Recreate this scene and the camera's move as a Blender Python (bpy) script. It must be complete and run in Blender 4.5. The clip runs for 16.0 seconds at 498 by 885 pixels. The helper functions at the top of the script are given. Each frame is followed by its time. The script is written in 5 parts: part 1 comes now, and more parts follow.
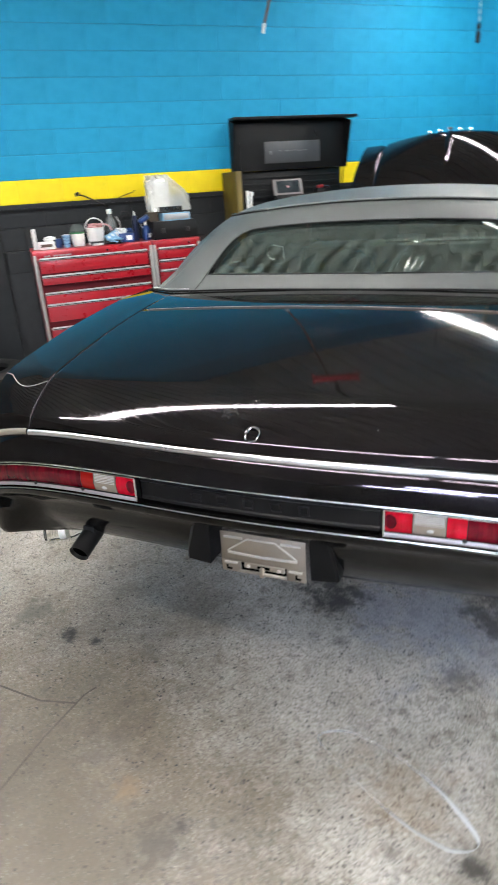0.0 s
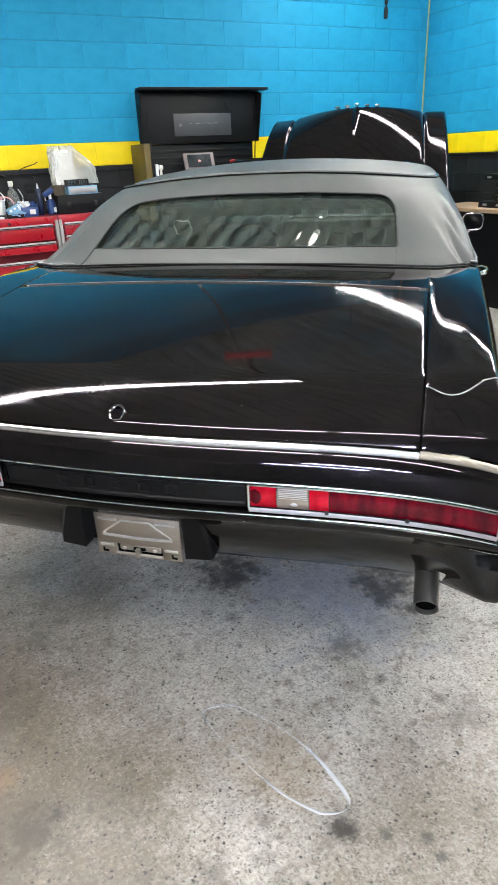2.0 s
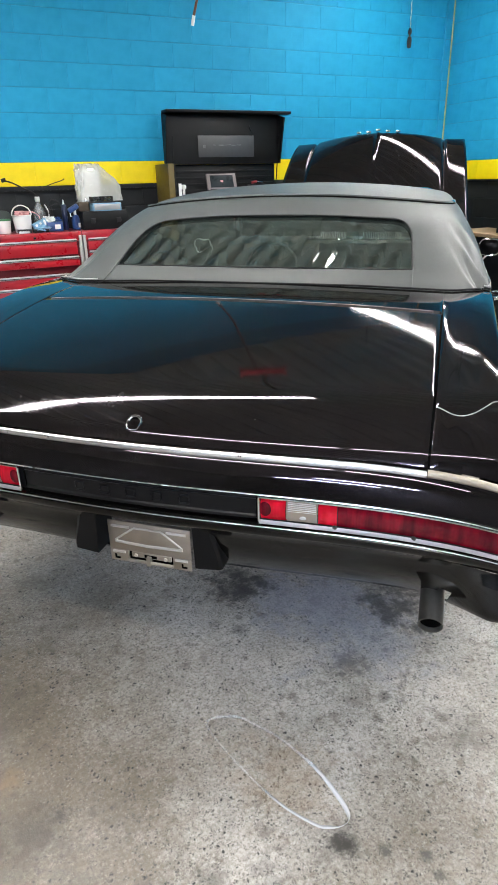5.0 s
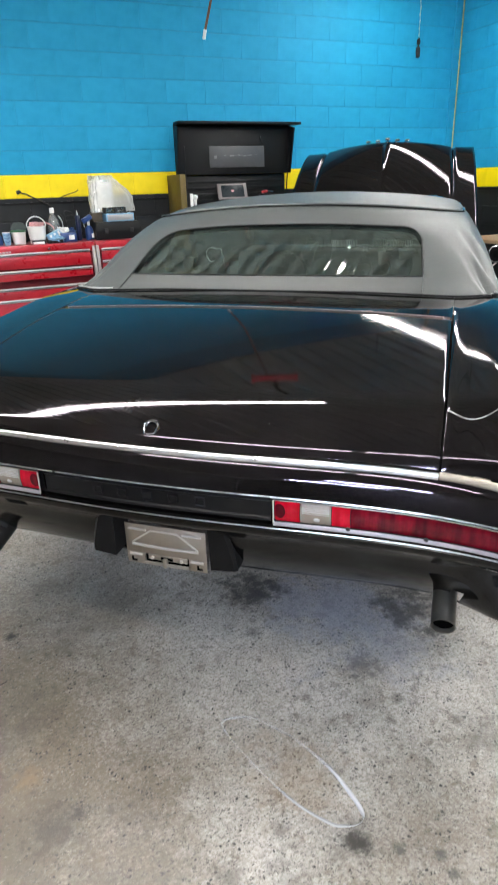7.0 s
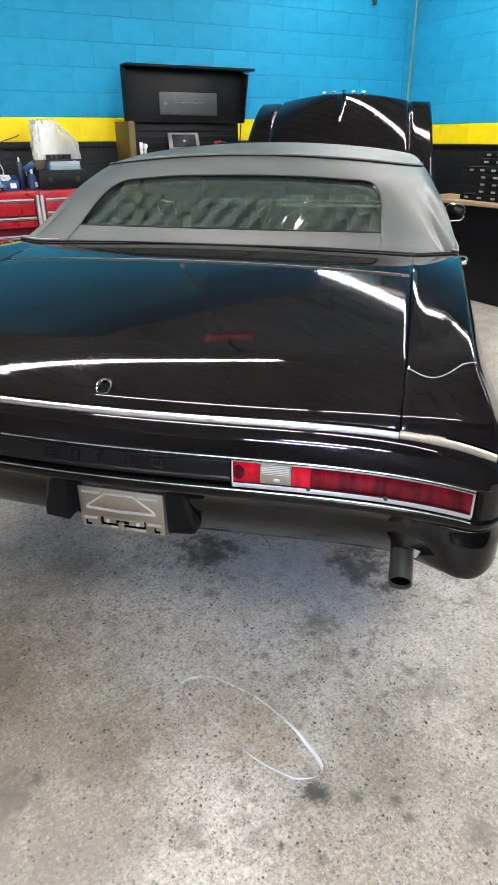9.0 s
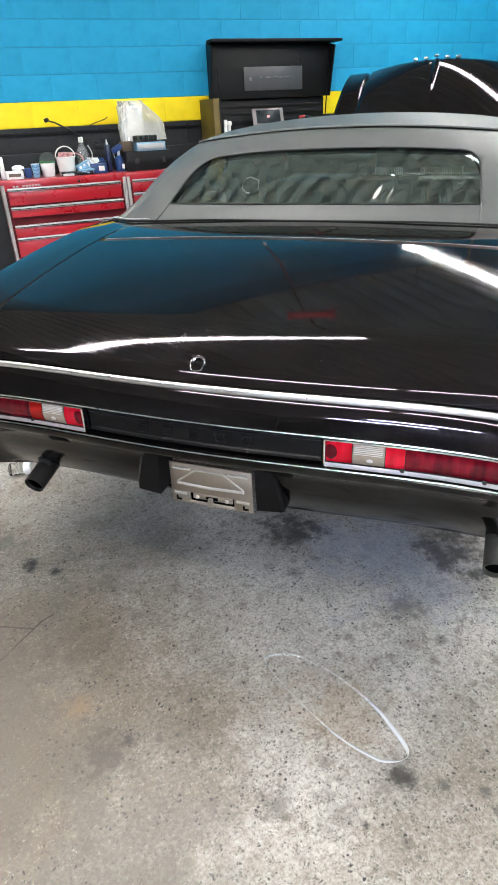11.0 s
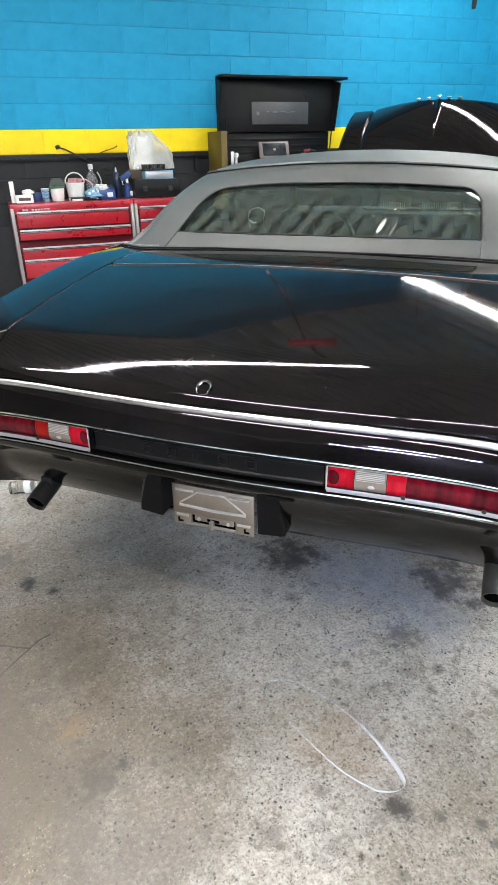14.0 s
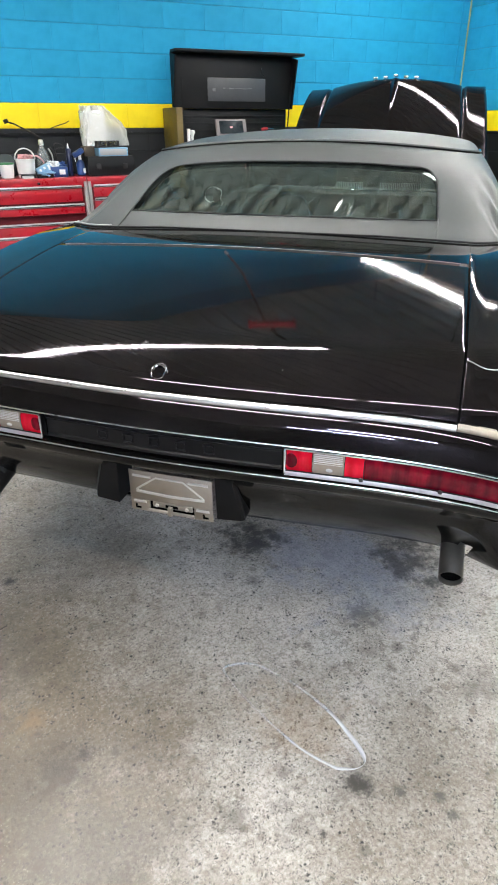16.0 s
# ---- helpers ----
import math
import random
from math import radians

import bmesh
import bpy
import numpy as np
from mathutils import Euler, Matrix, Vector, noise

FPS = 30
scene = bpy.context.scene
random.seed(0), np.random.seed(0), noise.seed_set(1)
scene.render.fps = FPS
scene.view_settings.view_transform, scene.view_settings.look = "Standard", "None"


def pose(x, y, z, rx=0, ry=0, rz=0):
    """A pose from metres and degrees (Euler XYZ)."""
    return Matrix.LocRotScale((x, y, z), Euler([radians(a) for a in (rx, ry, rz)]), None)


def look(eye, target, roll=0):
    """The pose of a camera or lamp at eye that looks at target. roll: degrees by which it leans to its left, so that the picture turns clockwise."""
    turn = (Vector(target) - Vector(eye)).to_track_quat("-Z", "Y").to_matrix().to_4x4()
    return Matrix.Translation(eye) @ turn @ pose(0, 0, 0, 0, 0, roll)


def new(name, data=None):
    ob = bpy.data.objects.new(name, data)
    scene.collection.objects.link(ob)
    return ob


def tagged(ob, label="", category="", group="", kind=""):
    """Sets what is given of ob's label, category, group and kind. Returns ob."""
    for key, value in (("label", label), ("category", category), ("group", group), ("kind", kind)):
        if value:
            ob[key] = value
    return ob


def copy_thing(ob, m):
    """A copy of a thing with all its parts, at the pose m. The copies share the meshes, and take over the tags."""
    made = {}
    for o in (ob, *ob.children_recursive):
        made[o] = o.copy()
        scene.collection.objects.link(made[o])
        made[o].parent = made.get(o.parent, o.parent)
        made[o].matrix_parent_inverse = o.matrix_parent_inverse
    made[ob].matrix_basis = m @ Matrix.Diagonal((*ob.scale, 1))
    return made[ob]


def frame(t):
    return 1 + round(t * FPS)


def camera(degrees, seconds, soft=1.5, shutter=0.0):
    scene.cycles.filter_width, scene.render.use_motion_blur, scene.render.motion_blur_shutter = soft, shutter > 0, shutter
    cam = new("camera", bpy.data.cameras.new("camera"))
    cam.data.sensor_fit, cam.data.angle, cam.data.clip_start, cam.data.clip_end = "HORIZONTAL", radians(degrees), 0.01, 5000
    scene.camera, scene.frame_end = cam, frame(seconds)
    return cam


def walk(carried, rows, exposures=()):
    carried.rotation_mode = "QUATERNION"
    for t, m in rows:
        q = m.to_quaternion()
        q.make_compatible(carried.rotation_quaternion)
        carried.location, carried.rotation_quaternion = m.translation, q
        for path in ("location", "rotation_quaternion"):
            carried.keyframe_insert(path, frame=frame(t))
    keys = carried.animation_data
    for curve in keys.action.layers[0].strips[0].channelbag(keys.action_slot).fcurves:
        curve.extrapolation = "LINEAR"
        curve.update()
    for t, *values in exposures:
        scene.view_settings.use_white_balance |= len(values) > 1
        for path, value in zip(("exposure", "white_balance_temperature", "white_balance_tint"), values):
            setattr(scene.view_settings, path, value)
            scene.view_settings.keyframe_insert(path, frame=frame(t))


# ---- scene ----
cam = camera(44.38, 16.0, soft=1.6, shutter=0.85)
# seconds, place in metres, yaw, pitch and lean in degrees
PATH = [
    (0, 0.560, -1.404, 1.569, 22.43, -22.92, -3.72),
    (0.5, 0.668, -1.328, 1.565, 25.38, -22.16, -1.50),
    (1, 0.691, -1.318, 1.565, 24.52, -21.32, -4.20),
    (1.5, 0.669, -1.336, 1.565, 21.58, -22.26, -1.91),
    (2, 0.729, -1.327, 1.541, 16.15, -25.12, -2.77),
    (2.5, 0.751, -1.337, 1.550, 17.52, -23.42, -2.49),
    (3, 0.745, -1.347, 1.548, 17.39, -23.47, -1.19),
    (3.2, 0.744, -1.348, 1.547, 17.15, -23.13, -1.13),
    (5.5, 0.742, -1.372, 1.550, 17.45, -23.52, -1.46),
    (6, 0.743, -1.381, 1.552, 16.60, -23.35, -0.99),
    (6.5, 0.748, -1.401, 1.563, 17.63, -22.24, -1.67),
    (7, 0.742, -1.405, 1.554, 18.43, -22.71, -1.97),
    (7.5, 0.724, -1.376, 1.526, 14.04, -26.26, 0.54),
    (8, 0.724, -1.370, 1.530, 13.26, -26.33, -0.21),
    (8.5, 0.723, -1.375, 1.536, 13.59, -25.57, -0.57),
    (9, 0.718, -1.373, 1.533, 13.70, -26.44, -0.33),
    (9.5, 0.699, -1.379, 1.535, 16.90, -25.67, -1.41),
    (9.9, 0.690, -1.375, 1.532, 17.46, -26.86, -0.89),
    (10, 0.687, -1.377, 1.530, 18.90, -27.60, -2.20),
    (10.1, 0.686, -1.376, 1.528, 19.75, -29.19, -1.53),
    (10.2, 0.685, -1.376, 1.526, 21.97, -29.05, -3.46),
    (12.3, 0.656, -1.394, 1.527, 20.76, -26.82, -1.22),
    (12.5, 0.657, -1.392, 1.526, 20.95, -26.86, -1.25),
    (13, 0.663, -1.398, 1.528, 20.94, -26.48, -1.30),
    (13.5, 0.668, -1.397, 1.529, 20.71, -26.47, -1.46),
    (14, 0.663, -1.408, 1.534, 21.09, -25.72, -1.14),
    (14.5, 0.662, -1.407, 1.529, 20.32, -26.61, -0.35),
    (15, 0.669, -1.406, 1.538, 19.40, -26.14, 0.30),
    (15.5, 0.668, -1.390, 1.524, 18.08, -27.75, -0.00),
    (16, 0.670, -1.383, 1.527, 17.24, -27.38, -0.29),
]


def aim(x, y, z, yaw, pitch, lean):
    a, b = radians(yaw), radians(pitch)
    way = Vector((-math.sin(a) * math.cos(b), math.cos(a) * math.cos(b), math.sin(b)))
    return look((x, y, z), Vector((x, y, z)) + way, lean)


# the film camera stops down a little over its first seconds
STOPS = [(0.0, 0.25), (1.0, 0.30), (2.5, 0.27), (3.2, 0.21), (5.5, 0.17), (7.4, 0.18), (8.5, 0.29), (16.0, 0.28)]
walk(cam, [(r[0], aim(*r[1:])) for r in PATH], STOPS)

# ---- light ----
world = bpy.data.worlds.new("world")
scene.world = world
world.use_nodes = True
world.node_tree.nodes["Background"].inputs["Color"].default_value = (0.55, 0.6, 0.65, 1)
world.node_tree.nodes["Background"].inputs["Strength"].default_value = 0.05

LAMP_POWER = 122.0

# the shop's frame: x along the block wall, y into it, z up
SHOP = pose(-2.215, 4.693, 0, 0, 0, 41.71)
CORNER = 3.79
CEIL = 4.6


# ---- materials ----
def nodes_of(name):
    m = bpy.data.materials.new(name)
    m.use_nodes = True
    nt = m.node_tree
    return m, nt, nt.nodes["Principled BSDF"]


def add(nt, kind, **inputs):
    n = nt.nodes.new(kind)
    for k, v in inputs.items():
        n.inputs[k.replace("_", " ")].default_value = v
    return n


def coords(nt, space="Object", scale=(1, 1, 1)):
    tc = nt.nodes.new("ShaderNodeTexCoord")
    mp = nt.nodes.new("ShaderNodeMapping")
    mp.inputs["Scale"].default_value = scale
    nt.links.new(tc.outputs[space], mp.inputs["Vector"])
    return mp.outputs["Vector"]


def noise_tex(nt, vec, scale, detail=4.0, rough=0.55):
    n = add(nt, "ShaderNodeTexNoise", Scale=scale, Detail=detail, Roughness=rough)
    nt.links.new(vec, n.inputs["Vector"])
    return n.outputs["Fac"]


def ramp(nt, fac, stops):
    r = nt.nodes.new("ShaderNodeValToRGB")
    el = r.color_ramp.elements
    while len(el) < len(stops):
        el.new(0.5)
    for e, (p, c) in zip(el, stops):
        e.position = p
        e.color = (c, c, c, 1) if isinstance(c, (int, float)) else (*c, 1)
    nt.links.new(fac, r.inputs["Fac"])
    return r.outputs["Color"]


def mix(nt, fac, a, b, mode="MIX"):
    m = nt.nodes.new("ShaderNodeMix")
    m.data_type, m.blend_type = "RGBA", mode
    for sock, v in ((m.inputs["Factor"], fac), (m.inputs["A"], a), (m.inputs["B"], b)):
        if isinstance(v, (int, float)):
            sock.default_value = v
        elif isinstance(v, tuple):
            sock.default_value = (*v, 1)
        else:
            nt.links.new(v, sock)
    return m.outputs["Result"]


def bump(nt, bsdf, height, strength=0.2, distance=0.002):
    b = add(nt, "ShaderNodeBump", Strength=strength, Distance=distance)
    nt.links.new(height, b.inputs["Height"])
    nt.links.new(b.outputs["Normal"], bsdf.inputs["Normal"])


def plain(name, colour, rough=0.5, metal=0.0, var=0.15, scale=25.0, bumps=0.0, coat=0.0, spec=0.5):
    """A surface with fine and coarse variation of colour and gloss."""
    m, nt, b = nodes_of(name)
    v = coords(nt)
    f1, f2 = noise_tex(nt, v, scale), noise_tex(nt, v, scale * 0.13, 3.0)
    dark, light = tuple(c * (1 - var) for c in colour), tuple(min(1, c * (1 + var)) for c in colour)
    c = mix(nt, f1, dark, light)
    c = mix(nt, ramp(nt, f2, [(0.35, 0.0), (0.7, 0.45)]), c, tuple(c0 * (1 - 1.6 * var) for c0 in colour))
    nt.links.new(c, b.inputs["Base Color"])
    nt.links.new(ramp(nt, f1, [(0.3, max(0.0, rough - 0.07)), (0.75, min(1, rough + 0.09))]), b.inputs["Roughness"])
    b.inputs["Metallic"].default_value = metal
    b.inputs["Coat Weight"].default_value = coat
    b.inputs["Coat Roughness"].default_value = 0.03
    b.inputs["Specular IOR Level"].default_value = spec
    if bumps:
        bump(nt, b, f1, bumps, 0.003)
    return m


def car_paint():
    m, nt, b = nodes_of("black_paint")
    v = coords(nt)
    dust, fine = noise_tex(nt, v, 6.0, 6.0, 0.65), noise_tex(nt, v, 160.0, 3.0)
    # long faint wipe marks in the dust
    wipe = noise_tex(nt, coords(nt, "Object", (1.2, 9.0, 9.0)), 5.0, 5.0, 0.6)
    c = mix(nt, ramp(nt, dust, [(0.40, 0.0), (0.78, 0.8)]), (0.0048, 0.0041, 0.0036), (0.0084, 0.0074, 0.0066))
    c = mix(nt, ramp(nt, wipe, [(0.50, 0.0), (0.72, 0.5)]), c, (0.0150, 0.0132, 0.0116))
    # smudges of pale dust: place and radius
    for x, y, z, r in ((-0.09, 0.075, 0.968, 0.045), (-0.02, 0.10, 0.98, 0.03), (-0.60, 0.13, 0.99, 0.02), (-0.66, 0.06, 0.93, 0.02), (0.05, 0.55, 1.09, 0.04), (0.5, 0.52, 1.08, 0.02)):
        d = nt.nodes.new("ShaderNodeVectorMath")
        d.operation = "DISTANCE"
        d.inputs[1].default_value = (x, y, z)
        nt.links.new(v, d.inputs[0])
        near = ramp(nt, d.outputs["Value"], [(0.0, 0.5), (r * 1.6, 0.0)])
        c = mix(nt, mix(nt, 1.0, near, ramp(nt, noise_tex(nt, v, 45.0, 6.0, 0.75), [(0.5, 0.0), (0.68, 1.0)]), "MULTIPLY"), c, (0.16, 0.155, 0.15))
    # sparse pale specks
    vo = nt.nodes.new("ShaderNodeTexVoronoi")
    vo.inputs["Scale"].default_value = 28.0
    nt.links.new(v, vo.inputs["Vector"])
    sep = nt.nodes.new("ShaderNodeSeparateXYZ")
    nt.links.new(vo.outputs["Color"], sep.inputs[0])
    speck = mix(nt, 1.0, ramp(nt, vo.outputs["Distance"], [(0.035, 1.0), (0.07, 0.0)]), ramp(nt, sep.outputs["X"], [(0.90, 0.0), (0.92, 0.35)]), "MULTIPLY")
    c = mix(nt, speck, c, (0.3, 0.3, 0.3))
    nt.links.new(c, b.inputs["Base Color"])
    nt.links.new(ramp(nt, dust, [(0.4, 0.045), (0.8, 0.085)]), b.inputs["Roughness"])
    b.inputs["Specular IOR Level"].default_value = 0.48
    b.inputs["Specular Tint"].default_value = (0.95, 0.82, 1.0, 1)
    bump(nt, b, fine, 0.012, 0.0006)
    return m


def concrete():
    m, nt, b = nodes_of("worn_concrete")
    v = coords(nt)
    big, mid, fine = noise_tex(nt, v, 0.9, 5.0), noise_tex(nt, v, 5.0, 6.0, 0.65), noise_tex(nt, v, 45.0, 6.0, 0.7)
    grit = noise_tex(nt, v, 170.0, 4.0, 0.7)
    c = mix(nt, ramp(nt, fine, [(0.30, 0.0), (0.70, 1.0)]), (0.445, 0.396, 0.345), (0.665, 0.615, 0.560))
    c = mix(nt, ramp(nt, mid, [(0.44, 0.0), (0.68, 0.42)]), c, (0.27, 0.24, 0.20))
    c = mix(nt, ramp(nt, big, [(0.44, 0.0), (0.66, 0.28)]), c, (0.27, 0.23, 0.18))
    # soft brown blotches a hand wide
    blotch = noise_tex(nt, v, 2.6, 7.0, 0.7)
    c = mix(nt, ramp(nt, blotch, [(0.50, 0.0), (0.66, 0.35)]), c, (0.255, 0.215, 0.170))
    # sand and cement worn open: grains a few millimetres across
    grain = noise_tex(nt, v, 105.0, 2.5, 0.55)
    c = mix(nt, ramp(nt, grain, [(0.34, 0.5), (0.50, 0.0)]), c, (0.175, 0.157, 0.132))
    c = mix(nt, ramp(nt, grain, [(0.53, 0.0), (0.68, 0.5)]), c, (0.67, 0.635, 0.58))
    c = mix(nt, ramp(nt, grit, [(0.36, 0.28), (0.47, 0.0)]), c, (0.15, 0.135, 0.115))
    c = mix(nt, ramp(nt, grit, [(0.55, 0.0), (0.68, 0.5)]), c, (0.65, 0.615, 0.56))
    # trodden-in dirt in ragged clumps
    clump = mix(nt, 1.0, ramp(nt, noise_tex(nt, v, 21.0, 6.0, 0.72), [(0.53, 0.0), (0.61, 0.6)]), ramp(nt, noise_tex(nt, v, 3.1, 4.0, 0.6), [(0.40, 0.15), (0.58, 1.0)]), "MULTIPLY")
    c = mix(nt, clump, c, (0.125, 0.10, 0.072))
    # oil, dirt and rust stains where cars have stood, and floor light and shade painted among them: place, radius,
    # colour, strength
    def stain_or_light(c, x, y, r, colour, much):
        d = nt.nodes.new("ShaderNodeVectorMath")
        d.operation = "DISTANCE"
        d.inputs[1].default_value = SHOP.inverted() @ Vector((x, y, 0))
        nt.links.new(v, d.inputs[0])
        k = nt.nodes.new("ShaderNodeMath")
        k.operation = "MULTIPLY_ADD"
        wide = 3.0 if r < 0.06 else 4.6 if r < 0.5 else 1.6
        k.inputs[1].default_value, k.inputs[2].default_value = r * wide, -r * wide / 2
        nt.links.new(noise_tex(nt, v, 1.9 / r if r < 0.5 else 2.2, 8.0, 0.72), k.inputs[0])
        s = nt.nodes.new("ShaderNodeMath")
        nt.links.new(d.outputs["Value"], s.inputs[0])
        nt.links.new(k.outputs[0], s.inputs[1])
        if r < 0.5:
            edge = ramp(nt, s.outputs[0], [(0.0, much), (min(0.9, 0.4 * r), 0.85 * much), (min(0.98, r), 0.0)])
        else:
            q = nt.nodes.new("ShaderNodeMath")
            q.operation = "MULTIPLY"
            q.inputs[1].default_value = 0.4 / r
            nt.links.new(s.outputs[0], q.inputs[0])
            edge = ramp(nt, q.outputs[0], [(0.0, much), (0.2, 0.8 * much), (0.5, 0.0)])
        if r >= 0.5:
            # the broad patches of dirt and painted shade lie thinner on the high grains
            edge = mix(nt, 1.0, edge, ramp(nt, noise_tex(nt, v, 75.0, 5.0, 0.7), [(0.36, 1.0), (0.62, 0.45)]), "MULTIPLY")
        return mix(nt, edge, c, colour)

    for st in STAINS_AND_LIGHT:
        if st[2] >= 0.5:
            c = stain_or_light(c, *st)
    warp = add(nt, "ShaderNodeTexNoise", Scale=60.0, Detail=3.0)
    nt.links.new(v, warp.inputs["Vector"])
    push = nt.nodes.new("ShaderNodeVectorMath")
    push.operation = "MULTIPLY_ADD"
    push.inputs[1].default_value = (0.022, 0.022, 0.022)
    nt.links.new(warp.outputs["Color"], push.inputs[0])
    nt.links.new(v, push.inputs[2])
    # aggregate: pale and dark grains, and few larger dark stones
    for scale, width, colour, much, cut in ((130.0, 0.19, (0.66, 0.61, 0.54), 0.24, 0.52), (110.0, 0.20, (0.07, 0.063, 0.054), 0.8, 0.50), (160.0, 0.22, (0.10, 0.09, 0.078), 0.6, 0.475), (60.0, 0.15, (0.022, 0.02, 0.018), 1.0, 0.54)):
        vo = nt.nodes.new("ShaderNodeTexVoronoi")
        vo.inputs["Scale"].default_value = scale
        nt.links.new(push.outputs[0], vo.inputs["Vector"])
        spot = ramp(nt, vo.outputs["Distance"], [(width, 1.0), (width * 2.2, 0.0)])
        sel = ramp(nt, noise_tex(nt, v, scale * 0.33, 2.0), [(cut, 0.0), (cut + 0.05, much)])
        c = mix(nt, mix(nt, 1.0, spot, sel, "MULTIPLY"), c, colour)
    # drips and scuffs, thumb to palm sized
    for scale, keep, lo, hi, colour, much in ((15.0, 0.80, 0.10, 0.30, (0.10, 0.085, 0.065), 0.65), (7.0, 0.84, 0.06, 0.34, (0.16, 0.13, 0.10), 0.5), (34.0, 0.86, 0.10, 0.26, (0.05, 0.045, 0.04), 0.75)):
        wob = add(nt, "ShaderNodeTexNoise", Scale=scale * 2.4, Detail=5.0, Roughness=0.7)
        nt.links.new(v, wob.inputs["Vector"])
        bend = nt.nodes.new("ShaderNodeVectorMath")
        bend.operation = "MULTIPLY_ADD"
        bend.inputs[1].default_value = (0.9 / scale,) * 3
        nt.links.new(wob.outputs["Color"], bend.inputs[0])
        nt.links.new(v, bend.inputs[2])
        vo = nt.nodes.new("ShaderNodeTexVoronoi")
        vo.inputs["Scale"].default_value = scale
        nt.links.new(bend.outputs[0], vo.inputs["Vector"])
        sep = nt.nodes.new("ShaderNodeSeparateXYZ")
        nt.links.new(vo.outputs["Color"], sep.inputs[0])
        spot = ramp(nt, vo.outputs["Distance"], [(lo, 1.0), (hi, 0.0)])
        pick = ramp(nt, sep.outputs["X"], [(keep, 0.0), (keep + 0.08, much)])
        c = mix(nt, mix(nt, 1.0, spot, pick, "MULTIPLY"), c, colour)
    for st in STAINS_AND_LIGHT:
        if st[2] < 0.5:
            c = stain_or_light(c, *st)
    nt.links.new(c, b.inputs["Base Color"])
    nt.links.new(ramp(nt, mid, [(0.3, 0.34), (0.75, 0.6)]), b.inputs["Roughness"])
    bump(nt, b, grain, 0.4, 0.0015)
    return m


# the last colour, brown, is dirt and also paints in shade on the floor
OIL, GRIME, RUST, SOIL_AND_SHADE = (0.02, 0.018, 0.016), (0.085, 0.075, 0.062), (0.24, 0.155, 0.08), (0.138, 0.107, 0.072)
STAINS_AND_LIGHT = [(0.25, 1.0, 0.62, SOIL_AND_SHADE, 0.75), (1.75, 1.9, 1.5, SOIL_AND_SHADE, 0.75), (0.2, -1.15, 0.62, SOIL_AND_SHADE, 0.9), (-0.6, -0.85, 0.75, SOIL_AND_SHADE, 0.92), (1.3, -0.9, 0.8, SOIL_AND_SHADE, 0.75), (1.45, 0.0, 0.75, SOIL_AND_SHADE, 0.7), (-0.95, -1.05, 1.5, SOIL_AND_SHADE, 0.72), (-1.15, -0.45, 1.2, SOIL_AND_SHADE, 0.7), (-0.45, -0.95, 0.8, SOIL_AND_SHADE, 0.7), (-0.62, -0.35, 0.55, SOIL_AND_SHADE, 0.7), (-0.3, -0.72, 0.5, SOIL_AND_SHADE, 0.85), (-0.38, -0.5, 0.5, SOIL_AND_SHADE, 0.5), (1.02, -0.42, 0.5, SOIL_AND_SHADE, 0.5), (-0.85, 0.45, 0.65, SOIL_AND_SHADE, 0.6),
          # the first two, bluish, paint in the cool light under the car's tail
          # the two near-black patches of radius 0.15 paint in soft shadows under the tail
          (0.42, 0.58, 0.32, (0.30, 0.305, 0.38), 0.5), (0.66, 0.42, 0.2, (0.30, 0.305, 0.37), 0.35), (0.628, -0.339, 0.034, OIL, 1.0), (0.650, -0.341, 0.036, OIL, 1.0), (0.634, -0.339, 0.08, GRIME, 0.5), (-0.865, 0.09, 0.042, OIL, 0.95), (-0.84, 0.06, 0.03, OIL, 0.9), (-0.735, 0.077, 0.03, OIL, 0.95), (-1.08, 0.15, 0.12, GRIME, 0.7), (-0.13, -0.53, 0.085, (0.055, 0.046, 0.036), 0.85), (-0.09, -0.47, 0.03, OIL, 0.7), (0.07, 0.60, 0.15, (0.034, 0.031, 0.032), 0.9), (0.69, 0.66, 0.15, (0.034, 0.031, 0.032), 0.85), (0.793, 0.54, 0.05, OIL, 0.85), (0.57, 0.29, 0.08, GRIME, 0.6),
          (-0.27, -0.64, 0.28, (0.085, 0.066, 0.045), 0.5), (-0.58, -0.48, 0.24, (0.085, 0.066, 0.045), 0.45), (0.14, -0.86, 0.22, (0.085, 0.066, 0.045), 0.5), (-0.40, -0.22, 0.16, (0.085, 0.066, 0.045), 0.4), (-0.29, -0.42, 0.05, RUST, 0.6), (0.45, -0.2, 0.16, RUST, 0.35), (-0.5, 0.3, 0.3, GRIME, 0.35), (0.1, -0.7, 0.3, GRIME, 0.35), (1.05, -0.35, 0.05, GRIME, 0.7), (0.95, 0.1, 0.10, GRIME, 0.45), (0.36, -0.52, 0.05, GRIME, 0.6), (-0.6, -0.3, 0.3, GRIME, 0.3), (0.15, 0.35, 0.04, OIL, 0.5), (0.747, -0.329, 0.022, GRIME, 0.9), (0.846, -0.312, 0.022, GRIME, 0.9), (0.877, -0.353, 0.02, GRIME, 0.9), (0.577, -0.492, 0.012, OIL, 0.9), (0.445, -0.365, 0.03, GRIME, 0.6), (0.50, -0.484, 0.07, GRIME, 0.4), (0.699, 0.171, 0.03, GRIME, 0.6)]


